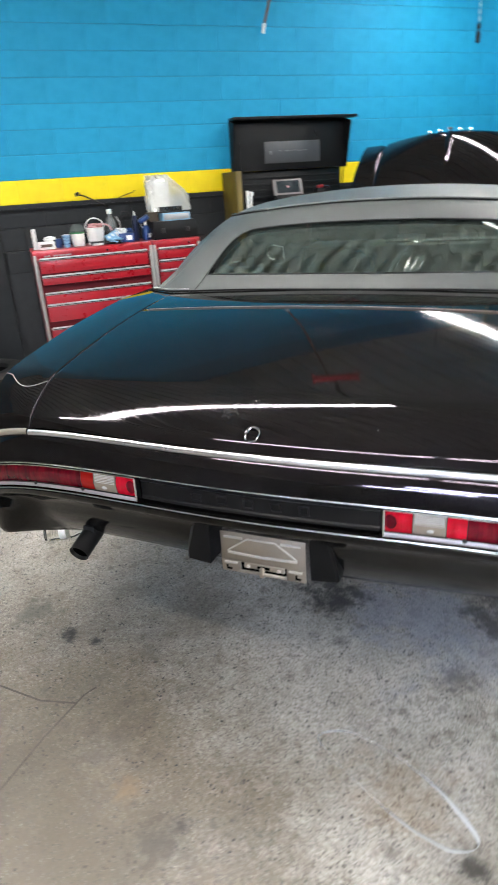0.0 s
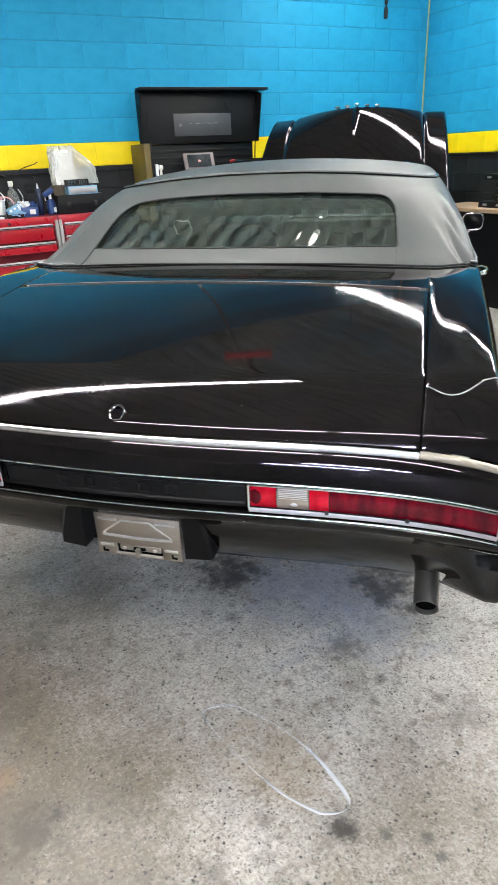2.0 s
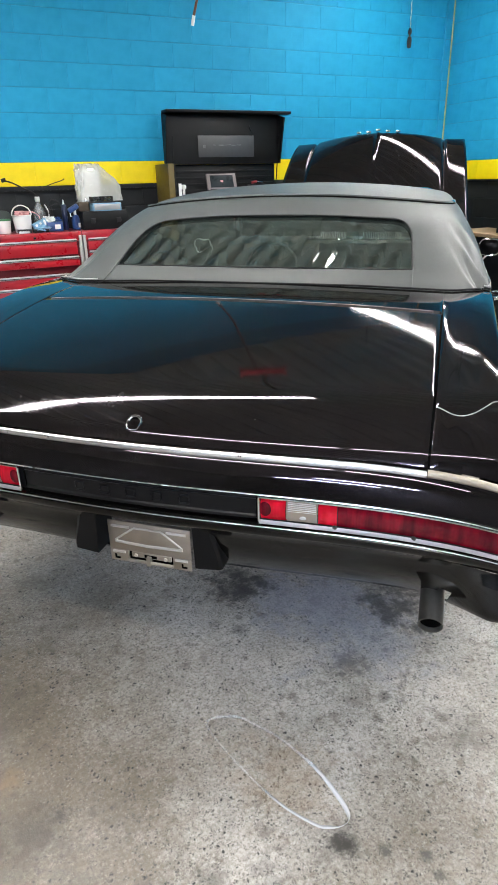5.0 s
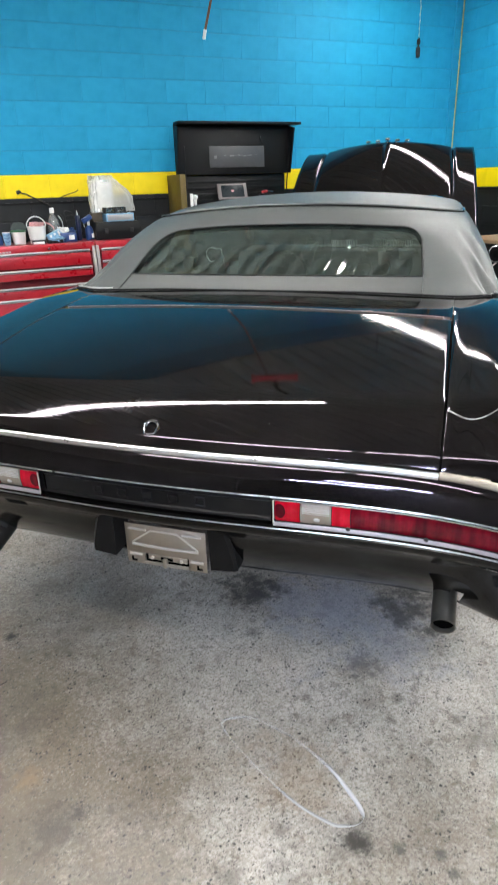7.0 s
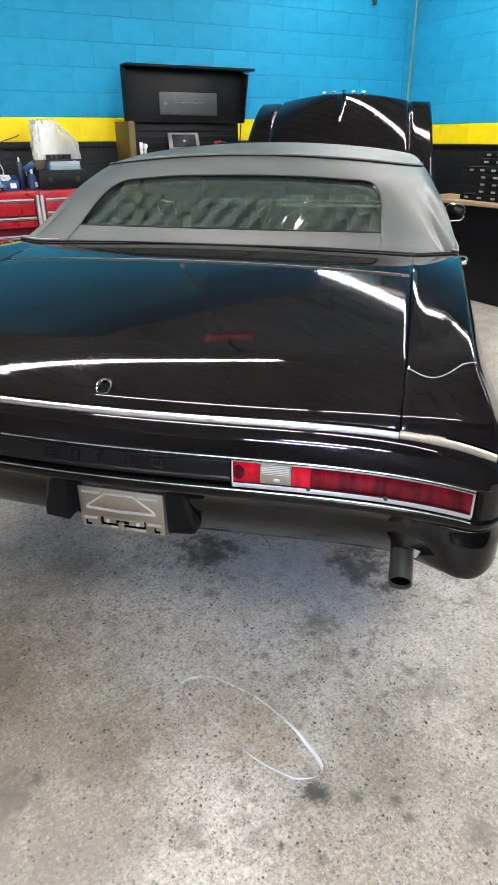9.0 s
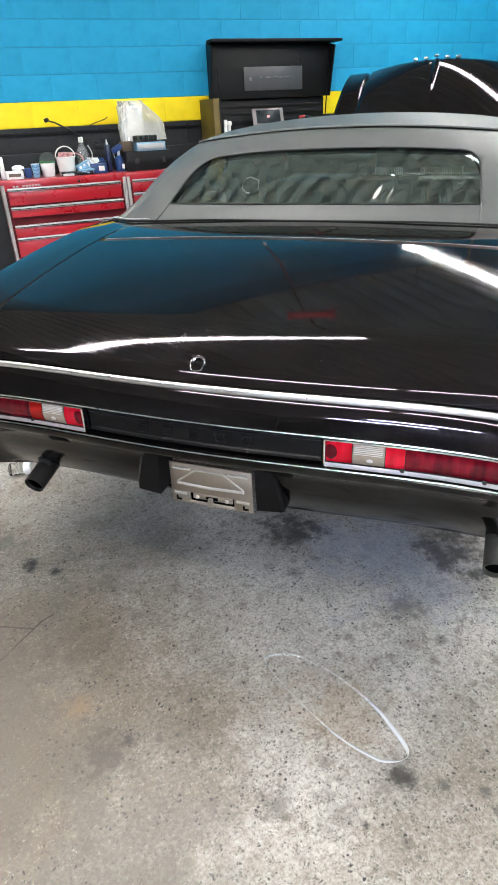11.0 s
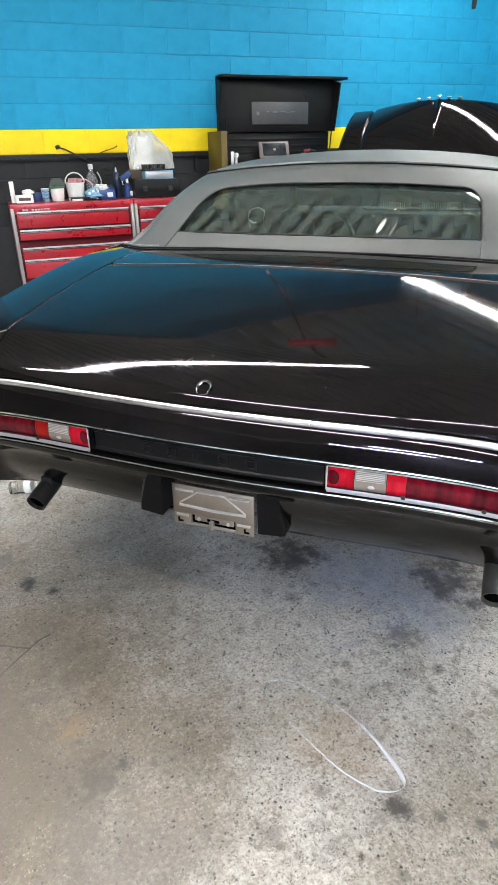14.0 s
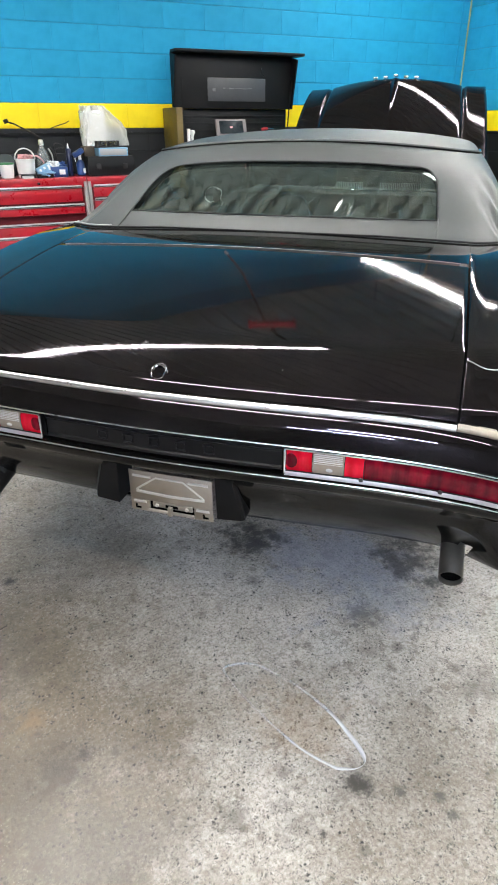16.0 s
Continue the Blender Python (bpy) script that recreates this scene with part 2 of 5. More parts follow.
def block_paint(name, colour, rough):
    m, nt, b = nodes_of(name)
    v = coords(nt)
    info = nt.nodes.new("ShaderNodeObjectInfo")
    grain, broad = noise_tex(nt, v, 130.0, 5.0, 0.65), noise_tex(nt, v, 9.0, 4.0)
    tone = mix(nt, info.outputs["Random"], tuple(c * 0.96 for c in colour), tuple(min(1, c * 1.04) for c in colour))
    tone = mix(nt, ramp(nt, broad, [(0.4, 0.0), (0.75, 0.35)]), tone, tuple(c * 0.72 for c in colour))
    nt.links.new(tone, b.inputs["Base Color"])
    nt.links.new(ramp(nt, broad, [(0.3, rough - 0.06), (0.7, rough + 0.1)]), b.inputs["Roughness"])
    b.inputs["Specular IOR Level"].default_value = 0.35
    bump(nt, b, grain, 0.3, 0.003)
    return m


def wall_paint(colour_low, colour_band, colour_high, z0, z1):
    """The joints behind the blocks, painted in the wall's three colours."""
    m, nt, b = nodes_of("painted_joints")
    tc = nt.nodes.new("ShaderNodeTexCoord")
    sep = nt.nodes.new("ShaderNodeSeparateXYZ")
    nt.links.new(tc.outputs["Object"], sep.inputs[0])
    def over(z):
        k = nt.nodes.new("ShaderNodeMath")
        k.operation = "GREATER_THAN"
        k.inputs[1].default_value = z
        nt.links.new(sep.outputs["Z"], k.inputs[0])
        return k.outputs[0]
    c = mix(nt, over(z0), colour_low, colour_band)
    c = mix(nt, over(z1), c, colour_high)
    nt.links.new(c, b.inputs["Base Color"])
    nt.links.new(ramp(nt, noise_tex(nt, tc.outputs["Object"], 12.0), [(0.3, 0.45), (0.7, 0.65)]), b.inputs["Roughness"])
    return m


def glowing(name, colour, strength):
    m, nt, b = nodes_of(name)
    b.inputs["Base Color"].default_value = (0.8, 0.8, 0.8, 1)
    b.inputs["Emission Color"].default_value = (*colour, 1)
    b.inputs["Emission Strength"].default_value = strength
    return m


def glass(name, colour=(1, 1, 1), rough=0.0, ior=1.45, spec=0.5):
    m, nt, b = nodes_of(name)
    b.inputs["Base Color"].default_value = (*colour, 1)
    b.inputs["Transmission Weight"].default_value = 1.0
    b.inputs["Roughness"].default_value = rough
    b.inputs["IOR"].default_value = ior
    b.inputs["Specular IOR Level"].default_value = spec
    return m


def lens_red(name, dark, light):
    m, nt, b = nodes_of(name)
    v = coords(nt)
    w = nt.nodes.new("ShaderNodeTexWave")
    w.inputs["Scale"].default_value = 42.0
    w.inputs["Distortion"].default_value = 0.0
    nt.links.new(v, w.inputs["Vector"])
    # the reflector and bulbs behind the lens show as uneven bars
    bars = noise_tex(nt, coords(nt, "Object", (1.0, 1.0, 0.10)), 48.0, 2.0, 0.5)
    broad = noise_tex(nt, v, 13.0, 3.0)
    c = mix(nt, ramp(nt, bars, [(0.30, 0.0), (0.70, 1.0)]), dark, light)
    c = mix(nt, ramp(nt, broad, [(0.42, 0.0), (0.62, 0.7)]), c, dark)
    nt.links.new(c, b.inputs["Base Color"])
    b.inputs["Roughness"].default_value = 0.12
    b.inputs["Specular IOR Level"].default_value = 0.22
    bump(nt, b, w.outputs["Fac"], 0.12, 0.001)
    return m


BLUE, YELLOW, COAL = (0.010, 0.305, 0.530), (0.95, 0.72, 0.004), (0.0098, 0.0112, 0.0125)
M_PAINT = car_paint()
M_SATIN = plain("satin_black", (0.0045, 0.0045, 0.005), 0.36, var=0.3, scale=14, spec=0.22)
M_DUSTY = plain("dusty_underbody", (0.045, 0.038, 0.032), 0.75, var=0.45, scale=9, bumps=0.2)
M_VINYL = plain("grey_vinyl", (0.0545, 0.0585, 0.0565), 0.48, var=0.08, scale=300, bumps=0.25)
M_CHROME = plain("chrome", (0.78, 0.78, 0.77), 0.10, 1.0, var=0.06, scale=30)
M_TRIM = plain("polished_trim", (0.92, 0.92, 0.91), 0.34, 1.0, var=0.05, scale=30)
M_DULLSTRIP = plain("dulled_strip", (0.50, 0.44, 0.35), 0.38, 0.7, var=0.15, scale=20)
M_STEEL = plain("zinc_steel", (0.52, 0.47, 0.41), 0.36, 1.0, var=0.2, scale=18)
# paler copy of the zinc, painting in the light on the bracket's ribs
M_RIB = plain("lit_zinc", (0.84, 0.80, 0.74), 0.36, 0.75, var=0.1, scale=18)
M_RUBBER = plain("rubber", (0.012, 0.012, 0.012), 0.7, var=0.25)
M_PIPE = plain("exhaust_steel", (0.025, 0.023, 0.021), 0.45, 0.5, var=0.35, scale=12)
M_TAILPIPE = plain("heat_stained_steel", (0.26, 0.245, 0.22), 0.34, 0.85, var=0.45, scale=16)
M_DULLCHROME = plain("tarnished_chrome", (0.34, 0.34, 0.34), 0.14, 1.0, var=0.3, scale=60)
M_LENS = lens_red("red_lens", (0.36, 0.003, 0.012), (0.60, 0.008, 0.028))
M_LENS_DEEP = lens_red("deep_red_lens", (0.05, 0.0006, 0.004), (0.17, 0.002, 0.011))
M_AMBER = lens_red("amber_lens", (0.24, 0.006, 0.004), (0.30, 0.010, 0.006))
M_SILL = plain("pale_lamp_sill", (0.36, 0.315, 0.315), 0.42, 0.35, var=0.06, scale=30)
M_CLEAR = plain("reverse_lens", (0.25, 0.20, 0.155), 0.12, var=0.12, scale=60, coat=0.6)
M_WHITE = plain("white_plastic", (0.78, 0.77, 0.74), 0.4, var=0.06)
M_CONCRETE = concrete()
M_BLUE = block_paint("blue_block_paint", BLUE, 0.68)
M_YELLOW = block_paint("yellow_block_paint", YELLOW, 0.42)
M_COAL = block_paint("black_block_paint", COAL, 0.5)
M_JOINT = wall_paint(tuple(c * 0.8 for c in COAL), tuple(c * 0.85 for c in YELLOW), tuple(c * 0.7 for c in BLUE), 1.519, 1.722)
M_JOINT_EAST = wall_paint(tuple(c * 0.8 for c in COAL), tuple(c * 0.85 for c in YELLOW), tuple(c * 0.7 for c in BLUE), 1.469, 1.672)
M_RED = plain("red_powder_coat", (0.37, 0.008, 0.018), 0.32, var=0.12, scale=15, coat=0.2)
M_SILVER = plain("brushed_aluminium", (0.44, 0.43, 0.42), 0.48, 0.6, var=0.05, scale=60)
M_POST = plain("worn_silver_post", (0.34, 0.32, 0.30), 0.5, 0.5, var=0.15, scale=30)
M_BLACKBOX = plain("black_powder_coat", (0.0055, 0.0055, 0.0062), 0.46, var=0.3, scale=20, spec=0.2)
M_INTERIOR = plain("black_upholstery", (0.02, 0.019, 0.018), 0.55, var=0.3, scale=40, bumps=0.2)
M_CEILING = plain("dusty_steel_deck", (0.52, 0.52, 0.48), 0.6, var=0.25, scale=2)
M_FAR = plain("grimy_dark_paint", (0.05, 0.048, 0.045), 0.6, var=0.3, scale=3)
M_WOOD = plain("pale_wood", (0.46, 0.31, 0.18), 0.55, var=0.2, scale=12)
M_TUBE_FILL = glowing("cool_fill_tube", (0.80, 0.94, 1.18), LAMP_POWER * 2.45)
M_TUBE_DIM = glowing("dim_lamp_tube", (1.0, 0.97, 0.92), LAMP_POWER * 0.33)
M_TUBE_LOW = glowing("low_lamp_tube", (1.0, 0.98, 0.95), LAMP_POWER * 0.62)
M_VALANCE = plain("dusty_black_panel", (0.0034, 0.0030, 0.0026), 0.14, var=0.5, scale=9, spec=0.36)
M_TUBE = glowing("lamp_tube", (1.0, 0.98, 0.95), LAMP_POWER)
M_GLASS = glass("tinted_window", (0.52, 0.64, 0.55), 0.0, 1.6, 0.9)
_b = M_GLASS.node_tree.nodes["Principled BSDF"]
_b.inputs["Coat Weight"].default_value, _b.inputs["Coat IOR"].default_value, _b.inputs["Coat Roughness"].default_value = 1.0, 2.15, 0.015
# pale bands in the clouded plastic pane paint in the roof ribs' rippled reflection
_nt = M_GLASS.node_tree
_map = _nt.nodes.new("ShaderNodeMapping")
_map.inputs["Rotation"].default_value = (0, radians(-36), 0)
_nt.links.new(_nt.nodes.new("ShaderNodeTexCoord").outputs["Object"], _map.inputs["Vector"])
_wave = add(_nt, "ShaderNodeTexWave", Scale=4.6, Distortion=3.2, Detail=2.0, Detail_Scale=0.5)
_nt.links.new(_map.outputs["Vector"], _wave.inputs["Vector"])
_patch = noise_tex(_nt, _map.outputs["Vector"], 3.0, 3.0)
_rib_bands = mix(_nt, ramp(_nt, _patch, [(0.38, 0.25), (0.62, 1.0)]), (0.98, 0.98, 0.98), ramp(_nt, _wave.outputs["Fac"], [(0.15, 0.998), (0.85, 0.958)]))
_nt.links.new(_rib_bands, _b.inputs["Transmission Weight"])
M_CLEARGLASS = glass("clear_glass", (0.93, 0.97, 0.95))
M_LOWER = plain("dusty_black_gloss", (0.003, 0.0027, 0.0024), 0.13, var=0.5, scale=11, spec=0.34)
M_DARK = plain("dark_gap", (0.002, 0.002, 0.002), 0.9, spec=0.05)


# ---- building helpers ----
def root(name, label, category, m=None, group="", kind=""):
    e = new(name)
    e.empty_display_size = 0.1
    if m is not None:
        e.matrix_basis = m
    return tagged(e, label, category, group, kind)


def under(ob, parent):
    if parent is not None:
        ob.parent = parent
        if parent.parent is None:
            ob.matrix_parent_inverse = parent.matrix_basis.inverted()
    return ob


def part(name, shape, material, parent=None, label="", sharp=35.0):
    """Links a shape (a bmesh, or vertices and faces) as one mesh, under a thing or a part."""
    me = bpy.data.meshes.new(name)
    if isinstance(shape, bmesh.types.BMesh):
        shape.to_mesh(me)
        shape.free()
    else:
        me.from_pydata([tuple(v) for v in shape[0]], [], shape[1])
    me.materials.append(material)
    me.polygons.foreach_set("use_smooth", [True] * len(me.polygons))
    me.set_sharp_from_angle(angle=radians(sharp))
    me.update()
    ob = under(new(name, me), parent)
    return tagged(ob, label) if label else ob


def whole(ob, label, category, group="", kind="", m=None):
    if m is not None:
        ob.matrix_basis = m
    return tagged(ob, label, category, group, kind)


def box(x0, x1, y0, y1, z0, z1, bevel=0.004, m=None, bm=None):
    own = bmesh.new()
    bmesh.ops.create_cube(own, size=1.0)
    bmesh.ops.transform(own, verts=own.verts, matrix=Matrix.LocRotScale(((x0 + x1) / 2, (y0 + y1) / 2, (z0 + z1) / 2), None, (abs(x1 - x0), abs(y1 - y0), abs(z1 - z0))))
    if bevel:
        bmesh.ops.bevel(own, geom=own.edges[:], offset=bevel, segments=2, affect="EDGES", profile=0.5)
    if m is not None:
        bmesh.ops.transform(own, verts=own.verts, matrix=m)
    return joined(own, bm)


def joined(own, bm):
    if bm is None:
        return own
    me = bpy.data.meshes.new("scrap")
    own.to_mesh(me)
    own.free()
    bm.from_mesh(me)
    bpy.data.meshes.remove(me)
    return bm


def lathe(profile, seg=28, m=None, bm=None, squash=1.0):
    """Turns (radius, height) pairs about z."""
    vs, fs = [], []
    for r, h in profile:
        for i in range(seg):
            a = 2 * math.pi * i / seg
            vs.append((r * math.cos(a), r * squash * math.sin(a), h))
    for k in range(len(profile) - 1):
        for i in range(seg):
            j = (i + 1) % seg
            fs.append((k * seg + i, k * seg + j, (k + 1) * seg + j, (k + 1) * seg + i))
    own = bmesh.new()
    bv = [own.verts.new(v) for v in vs]
    for f in fs:
        own.faces.new([bv[i] for i in f])
    for k, flip in ((0, True), (len(profile) - 1, False)):
        if profile[k][0] > 1e-4:
            ring = [bv[k * seg + i] for i in range(seg)]
            own.faces.new(ring[::-1] if flip else ring)
    bmesh.ops.remove_doubles(own, verts=own.verts, dist=1e-5)
    bmesh.ops.recalc_face_normals(own, faces=own.faces)
    if m is not None:
        bmesh.ops.transform(own, verts=own.verts, matrix=m)
    return joined(own, bm)


def tube(points, r, seg=10, closed=False, bm=None, flat=1.0):
    """A round rod along a line of points; flat squeezes it in z."""
    pts = [Vector(p) for p in points]
    own, rings, n = bmesh.new(), [], len(pts)
    for i, p in enumerate(pts):
        a = pts[(i - 1) % n] if closed or i > 0 else p
        b = pts[(i + 1) % n] if closed or i < n - 1 else p
        d = (b - a).normalized()
        side = d.cross(Vector((0, 0, 1)))
        side = side.normalized() if side.length > 1e-3 else Vector((1, 0, 0))
        up = side.cross(d)
        rings.append([own.verts.new(p + r * (math.cos(2 * math.pi * k / seg) * side + flat * math.sin(2 * math.pi * k / seg) * up)) for k in range(seg)])
    for i in range(n if closed else n - 1):
        p, q = rings[i], rings[(i + 1) % n]
        for k in range(seg):
            own.faces.new((p[k], p[(k + 1) % seg], q[(k + 1) % seg], q[k]))
    if not closed:
        own.faces.new(rings[0][::-1])
        own.faces.new(rings[-1])
    bmesh.ops.recalc_face_normals(own, faces=own.faces)
    return joined(own, bm)


def sheet(rows, closed=False):
    """A surface through equal rows of points."""
    n, vs, fs = len(rows[0]), [p for r in rows for p in r], []
    for i in range(len(rows) - 1):
        for j in range(n if closed else n - 1):
            k = (j + 1) % n
            fs.append((i * n + j, i * n + k, (i + 1) * n + k, (i + 1) * n + j))
    return vs, fs


def thick(ob, t, offset=-1.0):
    mod = ob.modifiers.new("thickness", "SOLIDIFY")
    mod.thickness, mod.offset = t, offset
    return ob


def span(a, b, n):
    return [a + (b - a) * i / (n - 1) for i in range(n)]


def smooth(t):
    t = max(0.0, min(1.0, t))
    return t * t * (3 - 2 * t)


def curve(table, x):
    """Reads a table of (x, value) pairs, smoothly between them."""
    if x <= table[0][0]:
        return table[0][1]
    if x >= table[-1][0]:
        return table[-1][1]
    k = max(i for i in range(len(table) - 1) if table[i][0] <= x)
    slope = lambda i: (table[i + 1][1] - table[i][1]) / (table[i + 1][0] - table[i][0])
    tangent = lambda i: slope(0) if i == 0 else slope(i - 1) if i == len(table) - 1 else 0.5 * (slope(i - 1) + slope(i))
    (a, p), (b, q) = table[k], table[k + 1]
    h = b - a
    t = (x - a) / h
    return p * (1 + 2 * t) * (1 - t) ** 2 + q * t * t * (3 - 2 * t) + h * t * (1 - t) * (tangent(k) * (1 - t) - tangent(k + 1) * t)


# ---- the shop ----
def slab(name, x0, x1, y0, y1, z0, z1, mat, label):
    ob = part(name, box(x0, x1, y0, y1, z0, z1, 0), mat)
    return whole(ob, label, name.split("_")[0], kind="structure", m=SHOP)


slab("floor", -9.2, CORNER + 0.2, -11.2, 0.2, -0.2, 0, M_CONCRETE, "worn speckled grey concrete workshop floor with oil stains")
deck_bm = box(-9.2, CORNER + 0.2, -11.2, 0.2, CEIL + 0.07, CEIL + 0.22, 0)
for k in range(50):
    x = -9.1 + 0.26 * k
    ridge = bmesh.new()
    prof = [(x, CEIL + 0.069), (x + 0.02, CEIL), (x + 0.13, CEIL), (x + 0.15, CEIL + 0.069)]
    a, b = [ridge.verts.new((px, -11.0, pz)) for px, pz in prof], [ridge.verts.new((px, 0.0, pz)) for px, pz in prof]
    for i in range(3):
        ridge.faces.new((a[i], b[i], b[i + 1], a[i + 1]))
    joined(ridge, deck_bm)
whole(part("ceiling", deck_bm, M_CEILING), "ribbed steel roof deck over the workshop", "ceiling", kind="structure", m=SHOP)
wall_north = slab("wall_north", -9, CORNER, 0.006, 0.2, 0, CEIL, M_JOINT, "painted block wall, blue over a yellow band over black")
wall_east = slab("wall_east", CORNER + 0.006, CORNER + 0.2, -11, 0.2, 0, CEIL, M_JOINT_EAST, "painted block wall beside the corner, blue over yellow over black")
slab("wall_west", -9.2, -9, -11, 0.2, 0, CEIL, M_FAR, "painted wall behind the open floor of the workshop")
slab("wall_south", -9, CORNER, -11.2, -11, 0, CEIL, M_FAR, "painted wall across the workshop")


# ---- the car ----
HALF = 1.03


def y_trim(x):
    return -0.045 + 0.11 * x * x


def z_trim(x):
    return 0.909 - 0.085 * abs(x) ** 5


def crease(x, y):
    """Half width at the sharp crest of the fender, flaring towards its tail."""
    base = 0.935 if x > 0 else 0.985
    return base + (1.0 - base) * (1 - smooth((y - 0.05) / 0.17))


def z_top(x, y):
    """The upper side of the body, without the rolled rear edge."""
    a = abs(x)
    cap = 0.88 + 0.06 * smooth((a - 0.76) / 0.12)
    k = min(y, cap) - 0.13
    z = 1.012 + 0.215 * k - 0.07 * k * k
    if y > cap:
        z += 0.0129 * (1 - math.exp(-(y - cap) / 0.15)) - 0.012 * (y - cap)
    if a < 0.755:
        z += 0.014 * (1 - (a / 0.755) ** 2)
    else:
        # flat fender top, with a dip beside the lid
        z -= 0.037 * min(a - 0.755, 0.05) + 0.32 * max(0.0, a - 0.805) ** 2
        # a shallow swell runs across the fender top
        crest = 0.47 - 2.6 * max(0.0, a - 0.865)
        z += 0.0028 * smooth((a - 0.77) / 0.03) * math.exp(-((y - crest) / 0.115) ** 2) * (x > 0)
        deep, wide = (0.006, 0.024) if x > 0 else (0.0025, 0.012)
        z -= deep * max(0.0, 1 - (a - 0.758) / wide) ** 2 * (y < 0.85)
    d = 0.758 - a
    roll = 0.012 if x > 0 else 0.006
    if 0 < d < roll and y < 0.85:
        z -= (0.0035 if x > 0 else 0.0014) * (1 - d / roll) ** 2
    c = crease(x, y)
    if a > c - 0.012:
        # over the crest the side falls away steeply
        t = (a - c + 0.012) / (HALF - 0.003 - c + 0.012)
        f = t * t / 0.3 if t < 0.15 else t - 0.075
        z -= (z - 0.86) * min(1.0, f / 0.925)
    return z


def z_body(x, y):
    s = y - y_trim(x)
    full = z_top(x, y)
    fall = full - z_trim(x)
    if s < 0.20:
        full -= 0.8 * fall * max(0.0, 1 - s / 0.20) ** 2.3
    if s < 0.03:
        full -= 0.2 * fall * max(0.0, 1 - s / 0.03) ** 2
    return full


def body_patch(x0, x1, y0, y1, nx, ny, lift=0.0, power=1.0):
    """A patch of the upper body between two x and two y (y may be a function of x)."""
    rows = []
    for i in range(ny):
        t = (i / (ny - 1)) ** power
        row = []
        xs = span(x0, x1, nx)
        xs = sorted(set(xs + [s * v for s in (-1, 1) for v in span(0.735, 0.782, 13) + span(0.918, 1.0, 22) if min(x0, x1) < s * v < max(x0, x1)]), reverse=x0 > x1)
        for x in xs:
            a = y0(x) if callable(y0) else y0
            b = y1(x) if callable(y1) else y1
            y = a + (b - a) * t
            row.append((x, y, z_body(x, y) + lift))
        rows.append(row)
    return sheet(rows)


car = root("convertible_car", "glossy black vintage convertible with grey vinyl top and raised hood", "car", pose(0, 2.4, 0))
LID_X = 0.7555


def lid_front(x):
    return 0.80 - 0.02 * (x / LID_X) ** 2


lid = part("trunk_lid", body_patch(-LID_X, LID_X, lambda x: y_trim(x) + 0.004, lid_front, 61, 46, 0.0, 1.8), M_PAINT, car, "glossy black trunk lid reflecting the shop lights")
thick(lid, 0.012)
for sx in (-1, 1):
    q = part("quarter_panel", body_patch(sx * 0.7605, sx * (HALF - 0.003), lambda x: y_trim(x) + 0.004, 1.95, 30, 70, 0.0, 2.0), M_PAINT, car)
    thick(q, 0.01, -1.0 if sx > 0 else 1.0)
# the panel ahead of the lid, under the folded edge of the top
part("deck_panel", body_patch(-0.758, 0.758, lambda x: lid_front(x) + 0.0055, 1.35, 50, 10), M_PAINT, car)
# dark gutter round the lid
gut = []
for sx in (-1, 1):
    gut.append([(sx * 0.758, y, z_body(0.758, y)) for y in span(y_trim(0.757), lid_front(LID_X), 30)])
bm = tube([(x, y, z - 0.006) for x, y, z in gut[0]], 0.004, 6)
tube([(x, y, z - 0.006) for x, y, z in gut[1]], 0.004, 6, bm=bm)
tube([(x, lid_front(x) + 0.005, z_body(x, lid_front(x)) - 0.008) for x in span(-LID_X, LID_X, 40)], 0.0025, 6, bm=bm)
part("lid_gap", bm, M_DARK, car, "dark gap round the trunk lid")
# thin silver line along the lid's front, painting in the highlight on its edge
part("lid_edge", tube([(x, lid_front(x) - 0.002, z_body(x, lid_front(x)) + 0.0005) for x in span(-LID_X, LID_X, 50)], 0.0009, 6), M_SILVER, car)
# joint of the fender end caps
for sx in (-1, 1):
    seam = []
    for t in span(0, 1, 26):
        x = 0.765 + (crease(sx, 0.3) - 0.768) * t
        y = 0.155 + 0.055 * t ** 1.4 - 0.03 * math.sin(math.pi * min(1.0, t / 0.8))
        seam.append((sx * x, y, z_body(sx * x, y) + 0.0005))
    part("fender_joint", tube(seam, 0.0014, 6), M_SILVER, car)


# --- the skirt of the body, round the rear and along both sides ---
def around(n_rear=70, n_side=40):
    """Points of the plan from the front of one side round the rear to the other: (x, y, outward x, outward y)."""
    pts = []
    for y in span(5.1, 0.22, n_side):
        w = HALF - 0.10 * smooth((y - 4.2) / 1.2)
        pts.append((-w, y, -1.0, 0.0))
    for k in range(1, 9):
        a = math.pi / 2 * k / 9
        pts.append((-HALF + (HALF - 0.968) * (1 - math.cos(a)), 0.22 - 0.155 * math.sin(a) - 0.005, -math.cos(a), -math.sin(a)))
    for x in span(-0.968, 0.968, n_rear):
        s = 0.22 * x
        d = math.hypot(1, s)
        pts.append((x, y_trim(x), s / d, -1 / d))
    right = [(-p[0], p[1], -p[2], p[3]) for p in pts[:n_side + 8]]
    return pts + right[::-1]


AROUND = around()


def drop(x):
    """How far the rear features sink towards the corners."""
    return -0.07 * min(1.0, abs(x) / 0.955) ** 4


# how far the foot of the valance curls in under the car, by height
TUCK = [(0.541, 0.130), (0.547, 0.125), (0.56, 0.085), (0.58, 0.038), (0.60, 0.010), (0.62, 0.0)]


